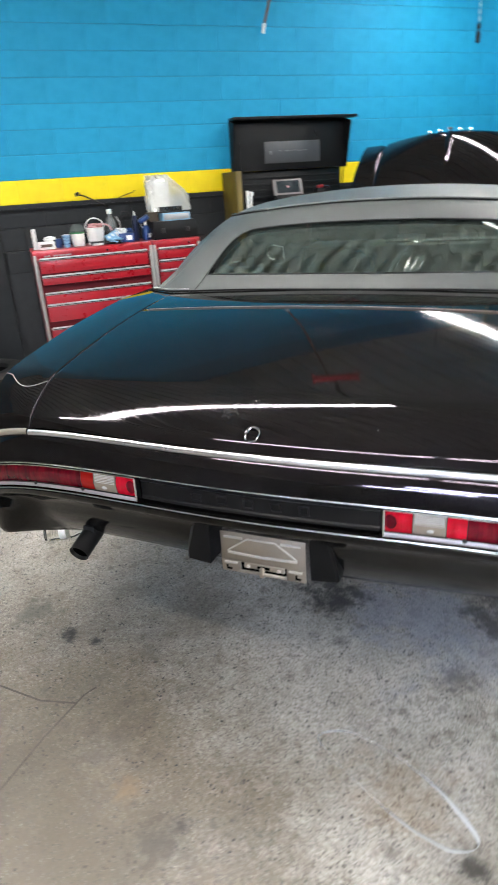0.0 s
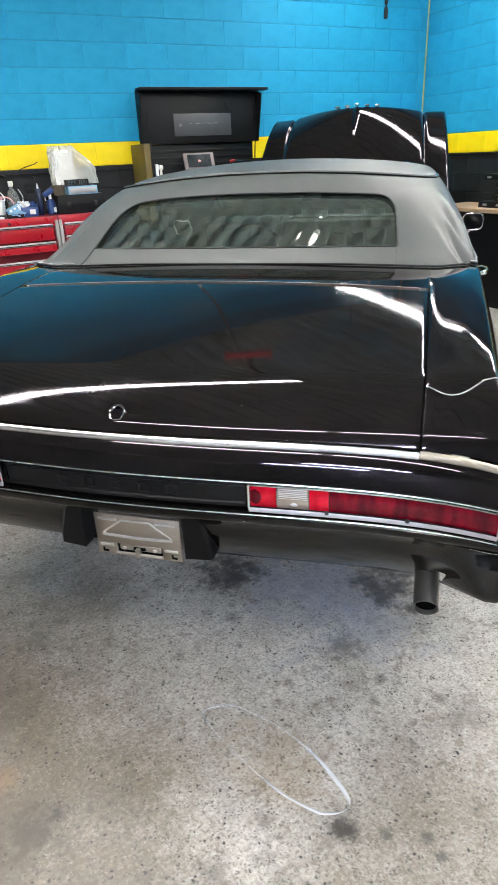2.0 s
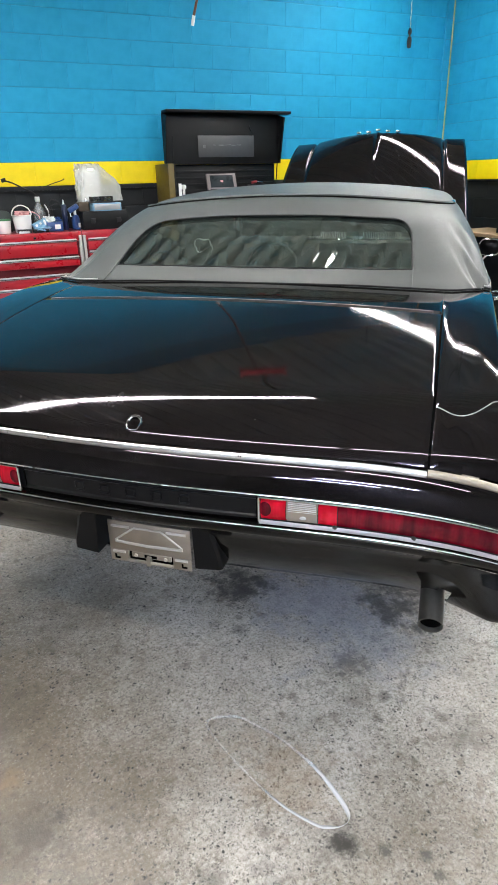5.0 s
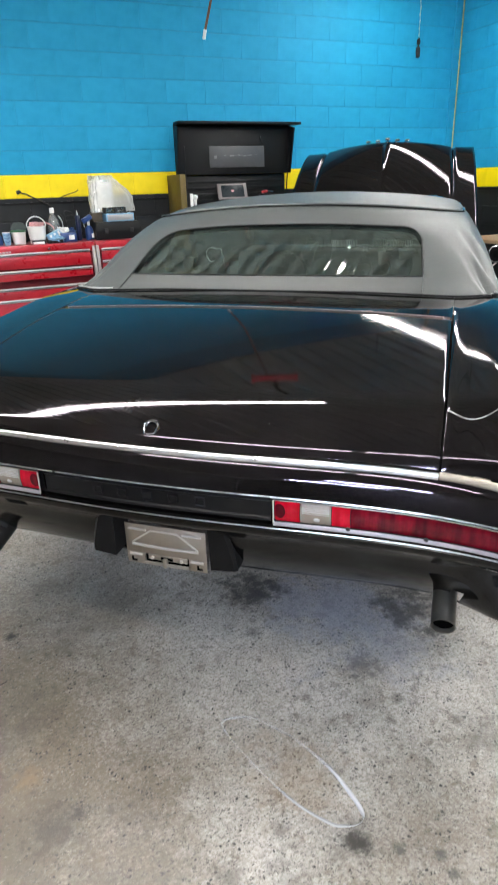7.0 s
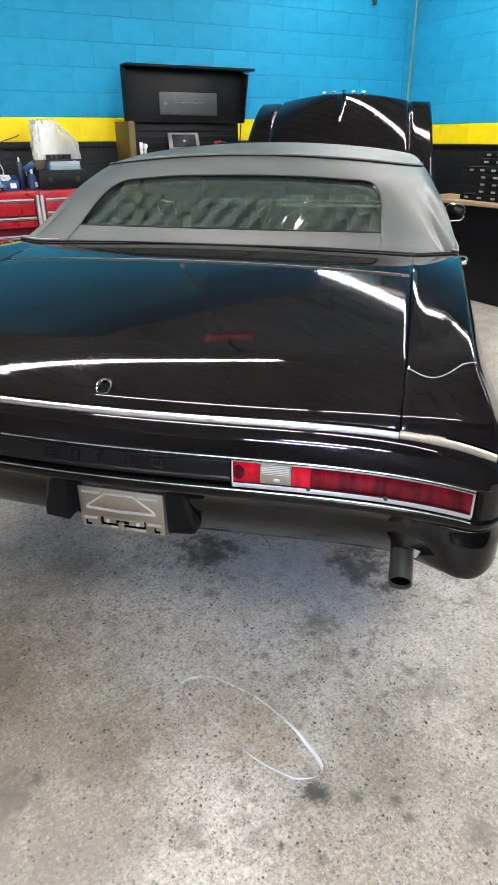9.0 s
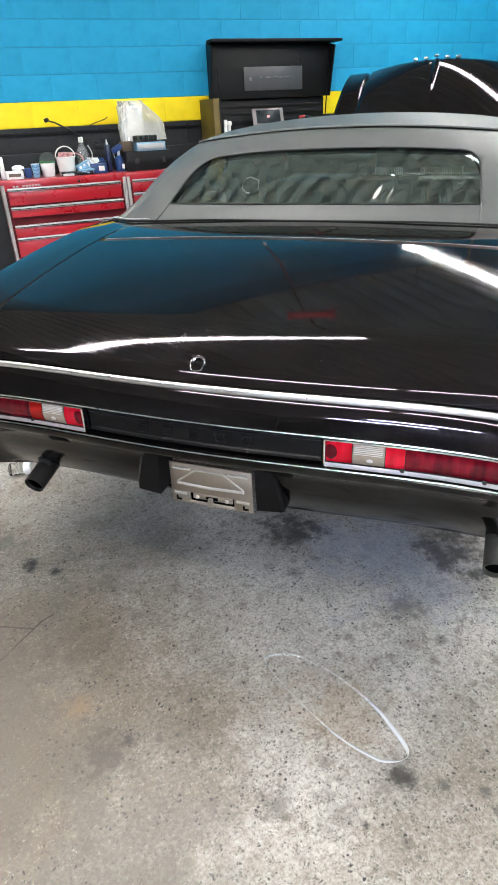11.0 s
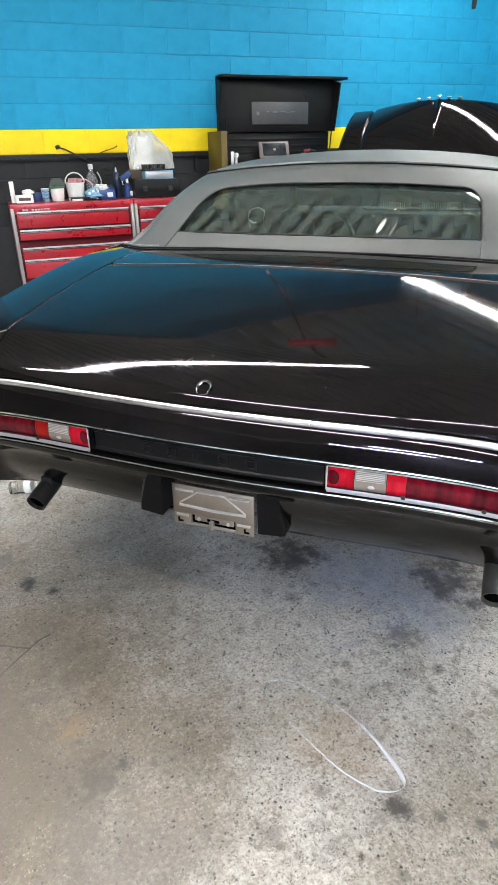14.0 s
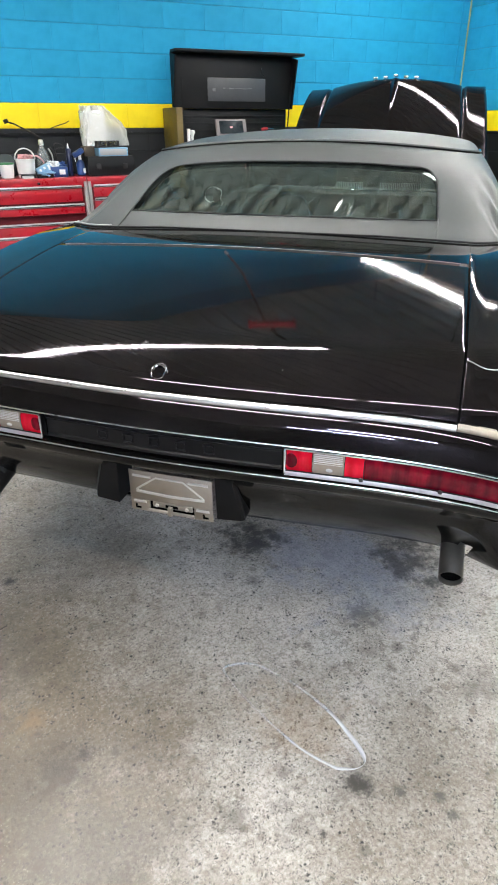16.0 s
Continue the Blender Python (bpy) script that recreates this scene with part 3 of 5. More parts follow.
# rows of the skirt: outward step at the rear, height at the rear, height at the sides
def skirt(rows):
    out = []
    for step, zr, zs, flare in rows:
        line = []
        for x, y, ox, oy in AROUND:
            side = smooth((y - 0.12) / 0.5)
            zz = zr + (drop(x) if zr < 0.88 else z_trim(x) - 0.905)
            z = zz * (1 - side) + zs * side
            out_step = 0.042 if step < 0.03 and 0.73 < zr < 0.82 and abs(x) > 0.962 else step
            low = smooth((0.70 - zr) / 0.06) * smooth((abs(x) - 0.80) / 0.15)
            out_step += (0.037 - 0.012 * smooth((0.56 - zr) / 0.03) - out_step) * low
            tuck = curve(TUCK, zr) * (1 - side) * (1 - smooth((abs(x) - 0.80) / 0.15))
            z -= 0.65 * tuck
            d = out_step * (1 - side) + flare * side - tuck
            arch = 0.0
            for wy in (1.32, 4.45):
                if abs(y - wy) < 0.40 and z < 0.62:
                    arch = max(arch, math.sqrt(max(0, 0.40 ** 2 - (y - wy) ** 2)) + 0.31 - z)
            line.append((x + ox * d, y + oy * d, z + max(0, arch) * side))
        out.append(line)
    return sheet(out)


part("body_side", skirt([(-0.004, 0.903, 0.862, -0.004), (0.012, 0.893, 0.84, 0.004), (0.030, 0.868, 0.82, 0.012), (0.040, 0.842, 0.80, 0.016), (0.044, 0.826, 0.775, 0.018), (0.042, 0.821, 0.745, 0.016)]), M_PAINT, car)
part("lamp_recess", skirt([(0.042, 0.8205, 0.744, 0.016), (0.016, 0.814, 0.742, 0.016), (0.014, 0.736, 0.70, 0.015), (0.036, 0.729, 0.66, 0.012)]), M_LOWER, car)
part("rear_lower_panel", skirt([(0.036, 0.7285, 0.659, 0.016), (0.042, 0.722, 0.63, 0.010), (0.041, 0.712, 0.60, 0.004), (0.037, 0.703, 0.57, -0.004), (0.030, 0.694, 0.53, -0.010), (0.018, 0.686, 0.49, -0.015), (0.006, 0.681, 0.46, -0.02)]), M_LOWER, car)
valance = skirt([(0.006, 0.6805, 0.459, -0.02), (-0.006, 0.668, 0.455, -0.02), (-0.018, 0.645, 0.45, -0.02), (-0.024, 0.62, 0.445, -0.025), (-0.024, 0.60, 0.44, -0.03), (-0.020, 0.58, 0.435, -0.035), (-0.016, 0.56, 0.43, -0.04), (-0.018, 0.547, 0.42, -0.05), (-0.05, 0.541, 0.415, -0.07)])
valance = (valance[0], [f for f in valance[1] if not all(abs(valance[0][i][0]) < 0.205 for i in f)
                        and not all(0.765 < valance[0][i][0] < 0.862 and valance[0][i][2] < 0.52 for i in f)])
part("valance", valance, M_VALANCE, car, "dusty glossy black lower valance")
for sx in (-1, 1):
    part("drain_hole", lathe([(0.016, 0.0), (0.015, 0.002), (0.001, 0.002)], 18, Matrix.Translation((sx * 0.66, y_trim(0.66) + 0.071, 0.535)) @ pose(0, 0, 0, 126), squash=0.8), M_DARK, car, "small dark drain hole")
part("underbody", box(-0.80, 0.80, 0.25, 5.0, 0.56, 0.66, 0.03), M_DUSTY, car)

# chrome strip along the edge of the lid
strip = []
for k in range(9):
    a = math.pi * k / 8
    strip.append([(x, y_trim(x) - 0.006 - 0.008 * math.sin(a), z_trim(x) - 0.0035 + 0.0095 * math.cos(a)) for x in span(-LID_X, LID_X, 60)])
part("trim_strip", sheet(strip), M_TRIM, car, "bright chrome strip along the trunk edge")
for sx in (-1, 1):
    strip = []
    for k in range(9):
        a = math.pi * k / 8
        strip.append([(sx * x, y_trim(x) - 0.008 - 0.010 * math.sin(a), z_trim(x) + 0.001 + 0.0105 * math.cos(a)) for x in span(0.757, 0.995, 20)])
    part("corner_strip", sheet(strip), M_DULLSTRIP, car, "dulled strip over the lamp corner")
# thin bright rods over and under the lamps, modelling the highlights on the painted edges
for zz, step, r in ((0.8225, 0.044, 0.0014), (0.729, 0.0415, 0.0013)):
    part("moulding", tube([(x, y_trim(x) - step, zz + drop(x)) for x in span(-0.955, 0.955, 80)], r, 6), M_TRIM, car)


# --- tail lamps ---
def band(x0, x1, z0, z1, step, n=40):
    """A strip on the rear face between two heights, following its curve."""
    return sheet([[(x, y_trim(x) - step, z + drop(x)) for x in span(x0, x1, n)] for z in span(z1, z0, 5)])


M_LENSRIB = plain("clear_lens_rib", (0.46, 0.43, 0.39), 0.2, var=0.1)
for sx in (-1, 1):
    lamp = part("tail_lamp", band(sx * 0.352, sx * 0.958, 0.737, 0.815, 0.018), M_SATIN, car, "long tail lamp with red lens and bright frame")
    ends = [(0.356, 0.8125), (0.954, 0.8125), (0.954, 0.7395), (0.356, 0.7395)]
    loop = []
    for (xa, za), (xb, zb) in zip(ends, ends[1:] + ends[:1]):
        for k in range(24):
            x, z = xa + (xb - xa) * k / 24, za + (zb - za) * k / 24
            loop.append((sx * x, y_trim(x) - 0.036, z + drop(x)))
    part("lamp_frame", tube(loop, 0.0034, 8, closed=True), M_CHROME, lamp, "chrome frame of the tail lamp")
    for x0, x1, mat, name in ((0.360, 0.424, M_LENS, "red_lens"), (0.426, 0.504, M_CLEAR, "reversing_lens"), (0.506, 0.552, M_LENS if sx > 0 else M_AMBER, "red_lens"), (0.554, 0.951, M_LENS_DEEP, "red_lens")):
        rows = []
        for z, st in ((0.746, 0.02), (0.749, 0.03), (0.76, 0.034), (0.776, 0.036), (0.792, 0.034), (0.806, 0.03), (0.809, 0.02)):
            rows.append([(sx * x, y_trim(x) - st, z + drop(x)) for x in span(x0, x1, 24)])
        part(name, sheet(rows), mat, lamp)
    for k in range(6):
        z0 = 0.779 + k * 0.005
        part("lens_rib", tube([(sx * x, y_trim(x) - 0.0345, z0 + drop(x)) for x in span(0.430, 0.500, 6)], 0.0017, 5), M_LENSRIB, lamp)
    part("bulb", lathe([(0.001, 0.0), (0.009, 0.001), (0.007, 0.002), (0.001, 0.003)], 16, Matrix.Translation((sx * 0.468, y_trim(0.468) - 0.034, 0.763 + drop(0.468))) @ pose(0, 0, 0, 90), squash=0.6), M_LENSRIB, lamp, "pale bulb behind the reversing lens")
    part("lamp_sill", sheet([[(sx * x, y_trim(x) - st, z + drop(x)) for x in span(0.358, 0.952, 40)] for z, st in ((0.738, 0.0405), (0.7425, 0.0405), (0.7485, 0.037))]), M_SILL, lamp, "bright sill under the lens")
    part("bulb_hole", lathe([(0.016, 0.0), (0.014, 0.0015), (0.001, 0.002)], 18, Matrix.Translation((sx * 0.372, y_trim(0.372) - 0.0355, 0.778)) @ pose(0, 0, 0, 90), squash=1.3), M_LENS_DEEP, lamp)
    for xb in (0.548, 0.74):
        part("lens_screw", lathe([(0.006, 0), (0.006, 0.003), (0.002, 0.005)], 12, Matrix.Translation((sx * xb, y_trim(xb) - 0.036, 0.748 + drop(xb))) @ pose(0, 0, 0, 90)), M_PIPE, lamp)

# --- garnish panel between the lamps, with raised plain marks ---
panel = part("garnish_panel", sheet([[(x, y_trim(x) - st, z) for x in span(-0.345, 0.345, 40)] for z, st in ((0.811, 0.016), (0.808, 0.022), (0.80, 0.024), (0.796, 0.020), (0.752, 0.020), (0.748, 0.024), (0.741, 0.024), (0.738, 0.016))]), M_SATIN, car, "satin black panel between the tail lamps")
for k in range(5):
    x0 = -0.176 + 0.078 * k
    ring = [(x0, 0.762), (x0 + 0.013, 0.762), (x0 + 0.026, 0.762), (x0 + 0.026, 0.774), (x0 + 0.026, 0.786), (x0 + 0.013, 0.786), (x0, 0.786), (x0, 0.774)]
    part("raised_mark", tube([(x, y_trim(x) - 0.021, z) for x, z in ring], 0.0028, 6, closed=True), M_BLACKBOX, panel)

# --- lock ---
LOCK = Matrix.Translation((-0.006, 0.0, 0.9515)) @ pose(0, 0, 0, 46)
lock = part("trunk_lock", lathe([(0.0235, 0.0), (0.0235, 0.004), (0.0215, 0.007), (0.0195, 0.0065), (0.0185, 0.002), (0.018, -0.006)], 30, LOCK), M_DULLCHROME, car, "round chrome trunk lock with an empty core")
part("bent_sleeve", tube([LOCK @ Vector((0.0205 * math.cos(a) * (1 + 0.08 * math.sin(5 * a)), 0.0205 * math.sin(a) - 0.004, 0.009 + 0.002 * math.sin(3 * a))) for a in span(-2.9, 0.7, 26)], 0.0022, 6), M_CHROME, lock, "bent chrome sleeve")
part("torn_lip", tube([LOCK @ Vector((0.014 * math.cos(a), 0.015 * math.sin(a) + 0.002, 0.006)) for a in span(0.5, 3.2, 16)], 0.0016, 6), M_CHROME, lock)
part("lock_core", lathe([(0.017, 0.0), (0.017, 0.0025), (0.001, 0.0025)], 20, LOCK @ Matrix.Translation((0, 0, 0.001))), M_DARK, lock)

# --- plate bracket ---
Y_PL = 0.0
BR = pose(0, Y_PL, 0.567)


def rounded_rod(points, r):
    return tube([BR @ Vector((x, -0.003, z)) for x, z in points], r, 8)


bm = box(-0.131, 0.131, -0.002, 0.002, -0.030, 0.069, 0.0015, BR)
for x0, x1 in ((-0.131, -0.072), (0.072, 0.131)):
    box(x0, x1, -0.002, 0.002, -0.069, -0.0305, 0.0015, BR, bm)
bracket = part("plate_bracket", bm, M_STEEL, car, "bare zinc licence plate bracket with no plate")
for pts in (((-0.118, 0.052), (-0.060, 0.052)), ((0.058, 0.052), (0.118, 0.052)), ((-0.120, -0.036), (-0.080, -0.036)), ((0.080, -0.036), (0.120, -0.036))):
    part("rib", rounded_rod(pts, 0.0042), M_RIB, bracket)
part("rib", rounded_rod([(-0.108, 0.004), (-0.102, 0.010), (-0.052, 0.047), (-0.044, 0.052), (0.040, 0.052), (0.048, 0.047), (0.098, 0.010), (0.105, 0.003)], 0.0030), M_RIB, bracket)
part("rib", rounded_rod([(-0.108, 0.0), (0.0, -0.004), (0.106, 0.0)], 0.0045), M_RIB, bracket)
part("slot", box(-0.071, 0.071, 0.004, 0.008, -0.069, -0.028, 0.001, BR), M_DARK, bracket)
part("spring_plate", box(-0.060, 0.068, -0.004, 0.003, -0.048, -0.030, 0.003, BR), M_STEEL, bracket)
part("spring_rod", tube([BR @ Vector((-0.070, -0.010, -0.056)), BR @ Vector((0.076, -0.010, -0.056))], 0.005, 10), M_STEEL, bracket)
part("hinge_clip", box(-0.008, 0.006, -0.016, -0.002, -0.066, -0.036, 0.003, BR), M_STEEL, bracket)
part("clip_hole", box(-0.018, 0.022, -0.0055, -0.0035, -0.044, -0.034, 0.001, BR), M_DARK, bracket)
for x in (-0.045, 0.050):
    part("rivet", lathe([(0.006, 0.0), (0.005, 0.004), (0.0, 0.005)], 12, BR @ pose(x, -0.004, -0.040, 90)), M_RIB, bracket)
for sx in (-1, 1):
    part("corner_hole", box(sx * 0.108 - 0.009, sx * 0.108 + 0.009, -0.0035, -0.001, -0.062, -0.055, 0.001, BR), M_DARK, bracket)
    part("corner_hole", box(sx * 0.108 - 0.009, sx * 0.108 - 0.003, -0.0035, -0.001, -0.055, -0.046, 0.001, BR), M_DARK, bracket)
    arm_rows = [[(sx * x, y, z) for x, z in ((0.150, 0.67), (0.196 + 0.012 * k, 0.67), (0.224 + 0.008 * k, 0.570), (0.226 + 0.008 * k, 0.540), (0.154, 0.533))] for k, y in ((0, -0.030), (1, -0.022), (1, 0.06))]
    vs, fs = sheet(arm_rows, closed=True)
    part("bracket_arm", (vs, fs + [(0, 1, 2, 3, 4)]), M_SATIN, car, "black rubber-coated bumper bracket")

# --- exhaust tips ---
for sx in (-1, 1):
    m = (Matrix.Translation((0.805, 0.02, 0.434)) if sx > 0 else Matrix.Translation((-0.665, 0.02, 0.44))) @ pose(0, 0, 0, -72, 0, 0) @ Matrix.Scale(1.1, 4)
    tip = part("exhaust_tip", lathe([(0.001, 0.09), (0.0265, 0.09), (0.0265, 0.006), (0.0275, 0.0), (0.030, 0.0), (0.0302, 0.01), (0.0302, 0.13), (0.027, 0.14), (0.027, 0.3)], 28, m), M_TAILPIPE if sx > 0 else M_PIPE, car, "round steel exhaust tip")
    part("dark_bore", lathe([(0.0262, 0.012), (0.001, 0.012)], 20, m), M_DARK, tip)

# made-up sheet, added so the cut-out round the exhaust looks dark inside
part("heat_shield", box(0.745, 0.90, 0.125, 0.14, 0.478, 0.60, 0.004), M_DUSTY, car, "dusty dark sheet backing the exhaust notch")

# --- wheels ---
for wy in (1.32, 4.45):
    for sx in (-1, 1):
        m = Matrix.Translation((sx * 0.80, wy, 0.345)) @ pose(0, 0, 0, 0, 90, 0)
        wheel = part("wheel", lathe([(0.19, -0.08), (0.20, 0.08)], 32, m), M_SILVER, car, "steel wheel with a black tyre")
        part("tyre", lathe([(0.20, -0.09), (0.27, -0.105), (0.325, -0.10), (0.345, -0.075), (0.345, 0.075), (0.325, 0.10), (0.27, 0.105), (0.20, 0.09)], 40, m), M_RUBBER, wheel)

# --- grey vinyl top ---
# height at the middle, rear edge, half width, fall towards the sides
TOP = [(1.118, 1.065, 0.922, 0.012), (1.150, 1.085, 0.915, 0.012), (1.205, 1.17, 0.886, 0.014), (1.30, 1.295, 0.850, 0.022), (1.385, 1.41, 0.818, 0.034), (1.435, 1.505, 0.796, 0.045), (1.463, 1.58, 0.775, 0.050),
       (1.474, 1.62, 0.768, 0.052), (1.492, 1.75, 0.750, 0.050), (1.507, 1.92, 0.715, 0.046), (1.514, 2.05, 0.65, 0.04), (1.517, 2.15, 0.56, 0.03), (1.519, 2.30, 0.38, 0.02), (1.520, 2.45, 0.18, 0.008), (1.520, 2.55, 0.008, 0.0)]
TOP_FRONT = 3.05


def top_row(u):
    k = min(len(TOP) - 2, int(u))
    t = u - k
    # Catmull-Rom between the rows
    p = [TOP[max(0, min(len(TOP) - 1, k + d))] for d in (-1, 0, 1, 2)]
    return tuple(0.5 * (2 * b + (c - a) * t + (2 * a - 5 * b + 4 * c - d) * t * t + (3 * b - a - 3 * c + d) * t ** 3) for a, b, c, d in zip(*p))


def squareness(u):
    return 11.0 - 6.5 * smooth(u / 5.0)


def top_point(u, v):
    """v runs from one side's front (-1) round the rear (0) to the other (1)."""
    zc, y0, w, fall = top_row(u)
    a, sgn = abs(v), 1 if v > 0 else -1
    deep, m = 0.42, squareness(u)
    if a < 0.7:
        th = math.pi / 2 * a / 0.7
        x, y = w * math.sin(th) ** (2 / m), y0 + deep * (1 - math.cos(th) ** (2 / m))
    else:
        x, y = w, y0 + deep + (a - 0.7) / 0.3 * (TOP_FRONT - y0 - deep)
    z = zc - fall * (x / w) ** 2 - 0.05 * smooth((y - 2.1) / 1.0) * (zc - 1.1) / 0.4
    x *= 1 - 0.10 * smooth((y - 2.2) / 0.9)
    # slack folds of the cloth at the corners
    c = math.exp(-((a - 0.5) / 0.1) ** 2) * smooth(u / 1.0) * smooth((4.6 - u) / 3.0)
    z_wave = 0.015 * c * math.sin(46 * a + 2.6 * u)
    if v > 0:
        z_wave += 0.032 * math.exp(-((u - 2.4) / 1.4) ** 2) * smooth((a - 0.42) / 0.12)
        z_wave += 0.009 * math.exp(-((u - 1.4) / 1.1) ** 2) * math.exp(-((a - 0.47) / 0.075) ** 2) * math.sin(95 * a + 3.5 * u)
    return Vector((sgn * x * (1 + z_wave), y - min(z_wave, 0.015), z))


def v_at(x, u):
    zc, y0, w, fall = top_row(u)
    th = math.asin(min(1, abs(x) / w) ** (squareness(u) / 2))
    return (1 if x > 0 else -1) * th / (math.pi / 2) * 0.7


def on_top(x, u, lift=0.0):
    p = top_point(u, v_at(x, u))
    return p + Vector((0, -0.75, 0.66)) * lift


rows = [[top_point(u, v) for v in span(-1, 1, 181)] for u in span(0.0, len(TOP) - 1.001, 98)]
top_vs, top_fs = sheet(rows)
# the side windows are open ahead of the rear quarters
top_fs = [f for f in top_fs if not all(top_vs[i].y > 2.0 and top_vs[i].z < 1.32 for i in f)]
cover = part("soft_top", (top_vs, top_fs), M_VINYL, car, "grey vinyl convertible top, slack at the corners")
thick(cover, 0.006)
# cut the rear window's opening
def rounded_outline(corners, step=0.02):
    """A closed outline through (x, z, radius) corners, in short pieces."""
    pts = []
    n = len(corners)
    for k in range(n):
        x, z, r = corners[k]
        p, a, b = Vector((x, z)), Vector(corners[k - 1][:2]), Vector(corners[(k + 1) % n][:2])
        u, w = (a - p).normalized() * r, (b - p).normalized() * r
        pts += [p + u * (1 - t) ** 2 + w * t * t for t in span(0, 1, 9 if r > 0.01 else 4)]
    out = []
    for k, p in enumerate(pts):
        q = pts[(k + 1) % len(pts)]
        m = max(1, int((q - p).length / step))
        out += [tuple(p + (q - p) * i / m) for i in range(m)]
    return out


WIN = rounded_outline([(-0.660, 1.203, 0.008), (0.634, 1.203, 0.008), (0.606, 1.370, 0.075), (0.30, 1.390, 0.12), (0.0, 1.394, 0.12), (-0.30, 1.390, 0.12), (-0.592, 1.366, 0.10)])
cut = bmesh.new()
f0, f1 = [cut.verts.new((x, 0.9, z)) for x, z in WIN], [cut.verts.new((x, 1.75, z)) for x, z in WIN]
cut.faces.new(f0)
cut.faces.new(f1[::-1])
for k in range(len(WIN)):
    j = (k + 1) % len(WIN)
    cut.faces.new((f0[j], f0[k], f1[k], f1[j]))
bmesh.ops.recalc_face_normals(cut, faces=cut.faces)
for sx in (-1, 1):
    joined(box(min(sx * 0.45, sx * 1.2), max(sx * 0.45, sx * 1.2), 2.05, 3.0, 1.05, 1.35, 0), cut)
cutter = part("cutter", cut, M_DARK)
boo = cover.modifiers.new("opening", "BOOLEAN")
boo.operation, boo.object, boo.solver = "DIFFERENCE", cutter, "EXACT"
bpy.context.view_layer.update()
done = bpy.data.meshes.new_from_object(cover.evaluated_get(bpy.context.evaluated_depsgraph_get()))
cover.modifiers.clear()
cover.data = done
bpy.data.objects.remove(cutter)


def u_at(x, z):
    lo, hi = 0.5, 7.0
    for _ in range(30):
        mid = (lo + hi) / 2
        lo, hi = (mid, hi) if on_top(x, mid).z < z else (lo, mid)
    return lo


pane_rows = [[on_top(x * 1.012, u_at(x * 1.012, 1.291 + (z - 1.291) * 1.03), -0.012 + 0.0004 * math.sin(2 * math.pi / 0.062 * (0.89 * x - 0.45 * z) + 1.4 * math.sin(5 * x)) + 0.0005 * math.sin(17 * x + 26 * z) + 0.00035 * math.sin(31 * x - 14 * z)) for x, z in ((-0.656 + 1.29 * i / 140, zz) for i in range(141))] for zz in span(1.196, 1.397, 36)]
pane = thick(part("rear_window", sheet(pane_rows), M_GLASS, car, "dark rear window reflecting the wall and lights"), 0.004)
pane.visible_shadow = False
part("window_seal", tube([on_top(x, u_at(x, z), 0.001) for x, z in WIN], 0.003, 6, closed=True), M_RUBBER, car)
# seams, welts and base moulding of the top
part("roof_welt", tube([top_point(6.4, v) + Vector((0, -0.003, 0.003)) for v in span(-0.72, 0.72, 100)], 0.006, 6), M_VINYL, car, "grey welt over the rear of the top")
# dark strip modelled in place of the shade under the welt
part("welt_shadow", tube([top_point(6.15, v) + Vector((0, -0.002, 0.001)) for v in span(-0.72, 0.72, 100)], 0.004, 6), M_DARK, car)
for sx in (-1, 1):
    part("welt_cap", tube([top_point(6.4, sx * v) + Vector((0, -0.004, 0.006)) for v in span(0.58, 0.62, 4)], 0.008, 8), M_CHROME, car)
part("curtain_seam", tube([on_top(0.640 - 0.006 * t, 0.7 + (u_at(0.634, 1.21) - 0.7) * t, 0.0) for t in span(0, 1, 16)], 0.0028, 6), M_VINYL, car)
part("curtain_edge", tube([on_top(-0.69 + 0.03 * t, 0.7 + (u_at(-0.66, 1.21) - 0.7) * t, 0.0005) for t in span(0, 1, 14)], 0.003, 6), M_RUBBER, car)


def base_line(v, up=0.0):
    """The foot of the top where it meets the deck."""
    p = top_point(0.6, v)
    return Vector((p.x * 1.004, p.y - 0.008, z_body(p.x, p.y) + 0.005 + up))


part("base_moulding", tube([base_line(v) for v in span(-0.9, 0.9, 140)], 0.0042, 8), M_SATIN, car)
part("base_bead", tube([base_line(v, 0.009) for v in span(-0.5, -0.10, 50)], 0.0026, 6), M_SILVER, car)
part("base_bead", tube([base_line(v, 0.009) for v in span(0.50, 0.72, 40)], 0.0026, 6), M_SILVER, car)

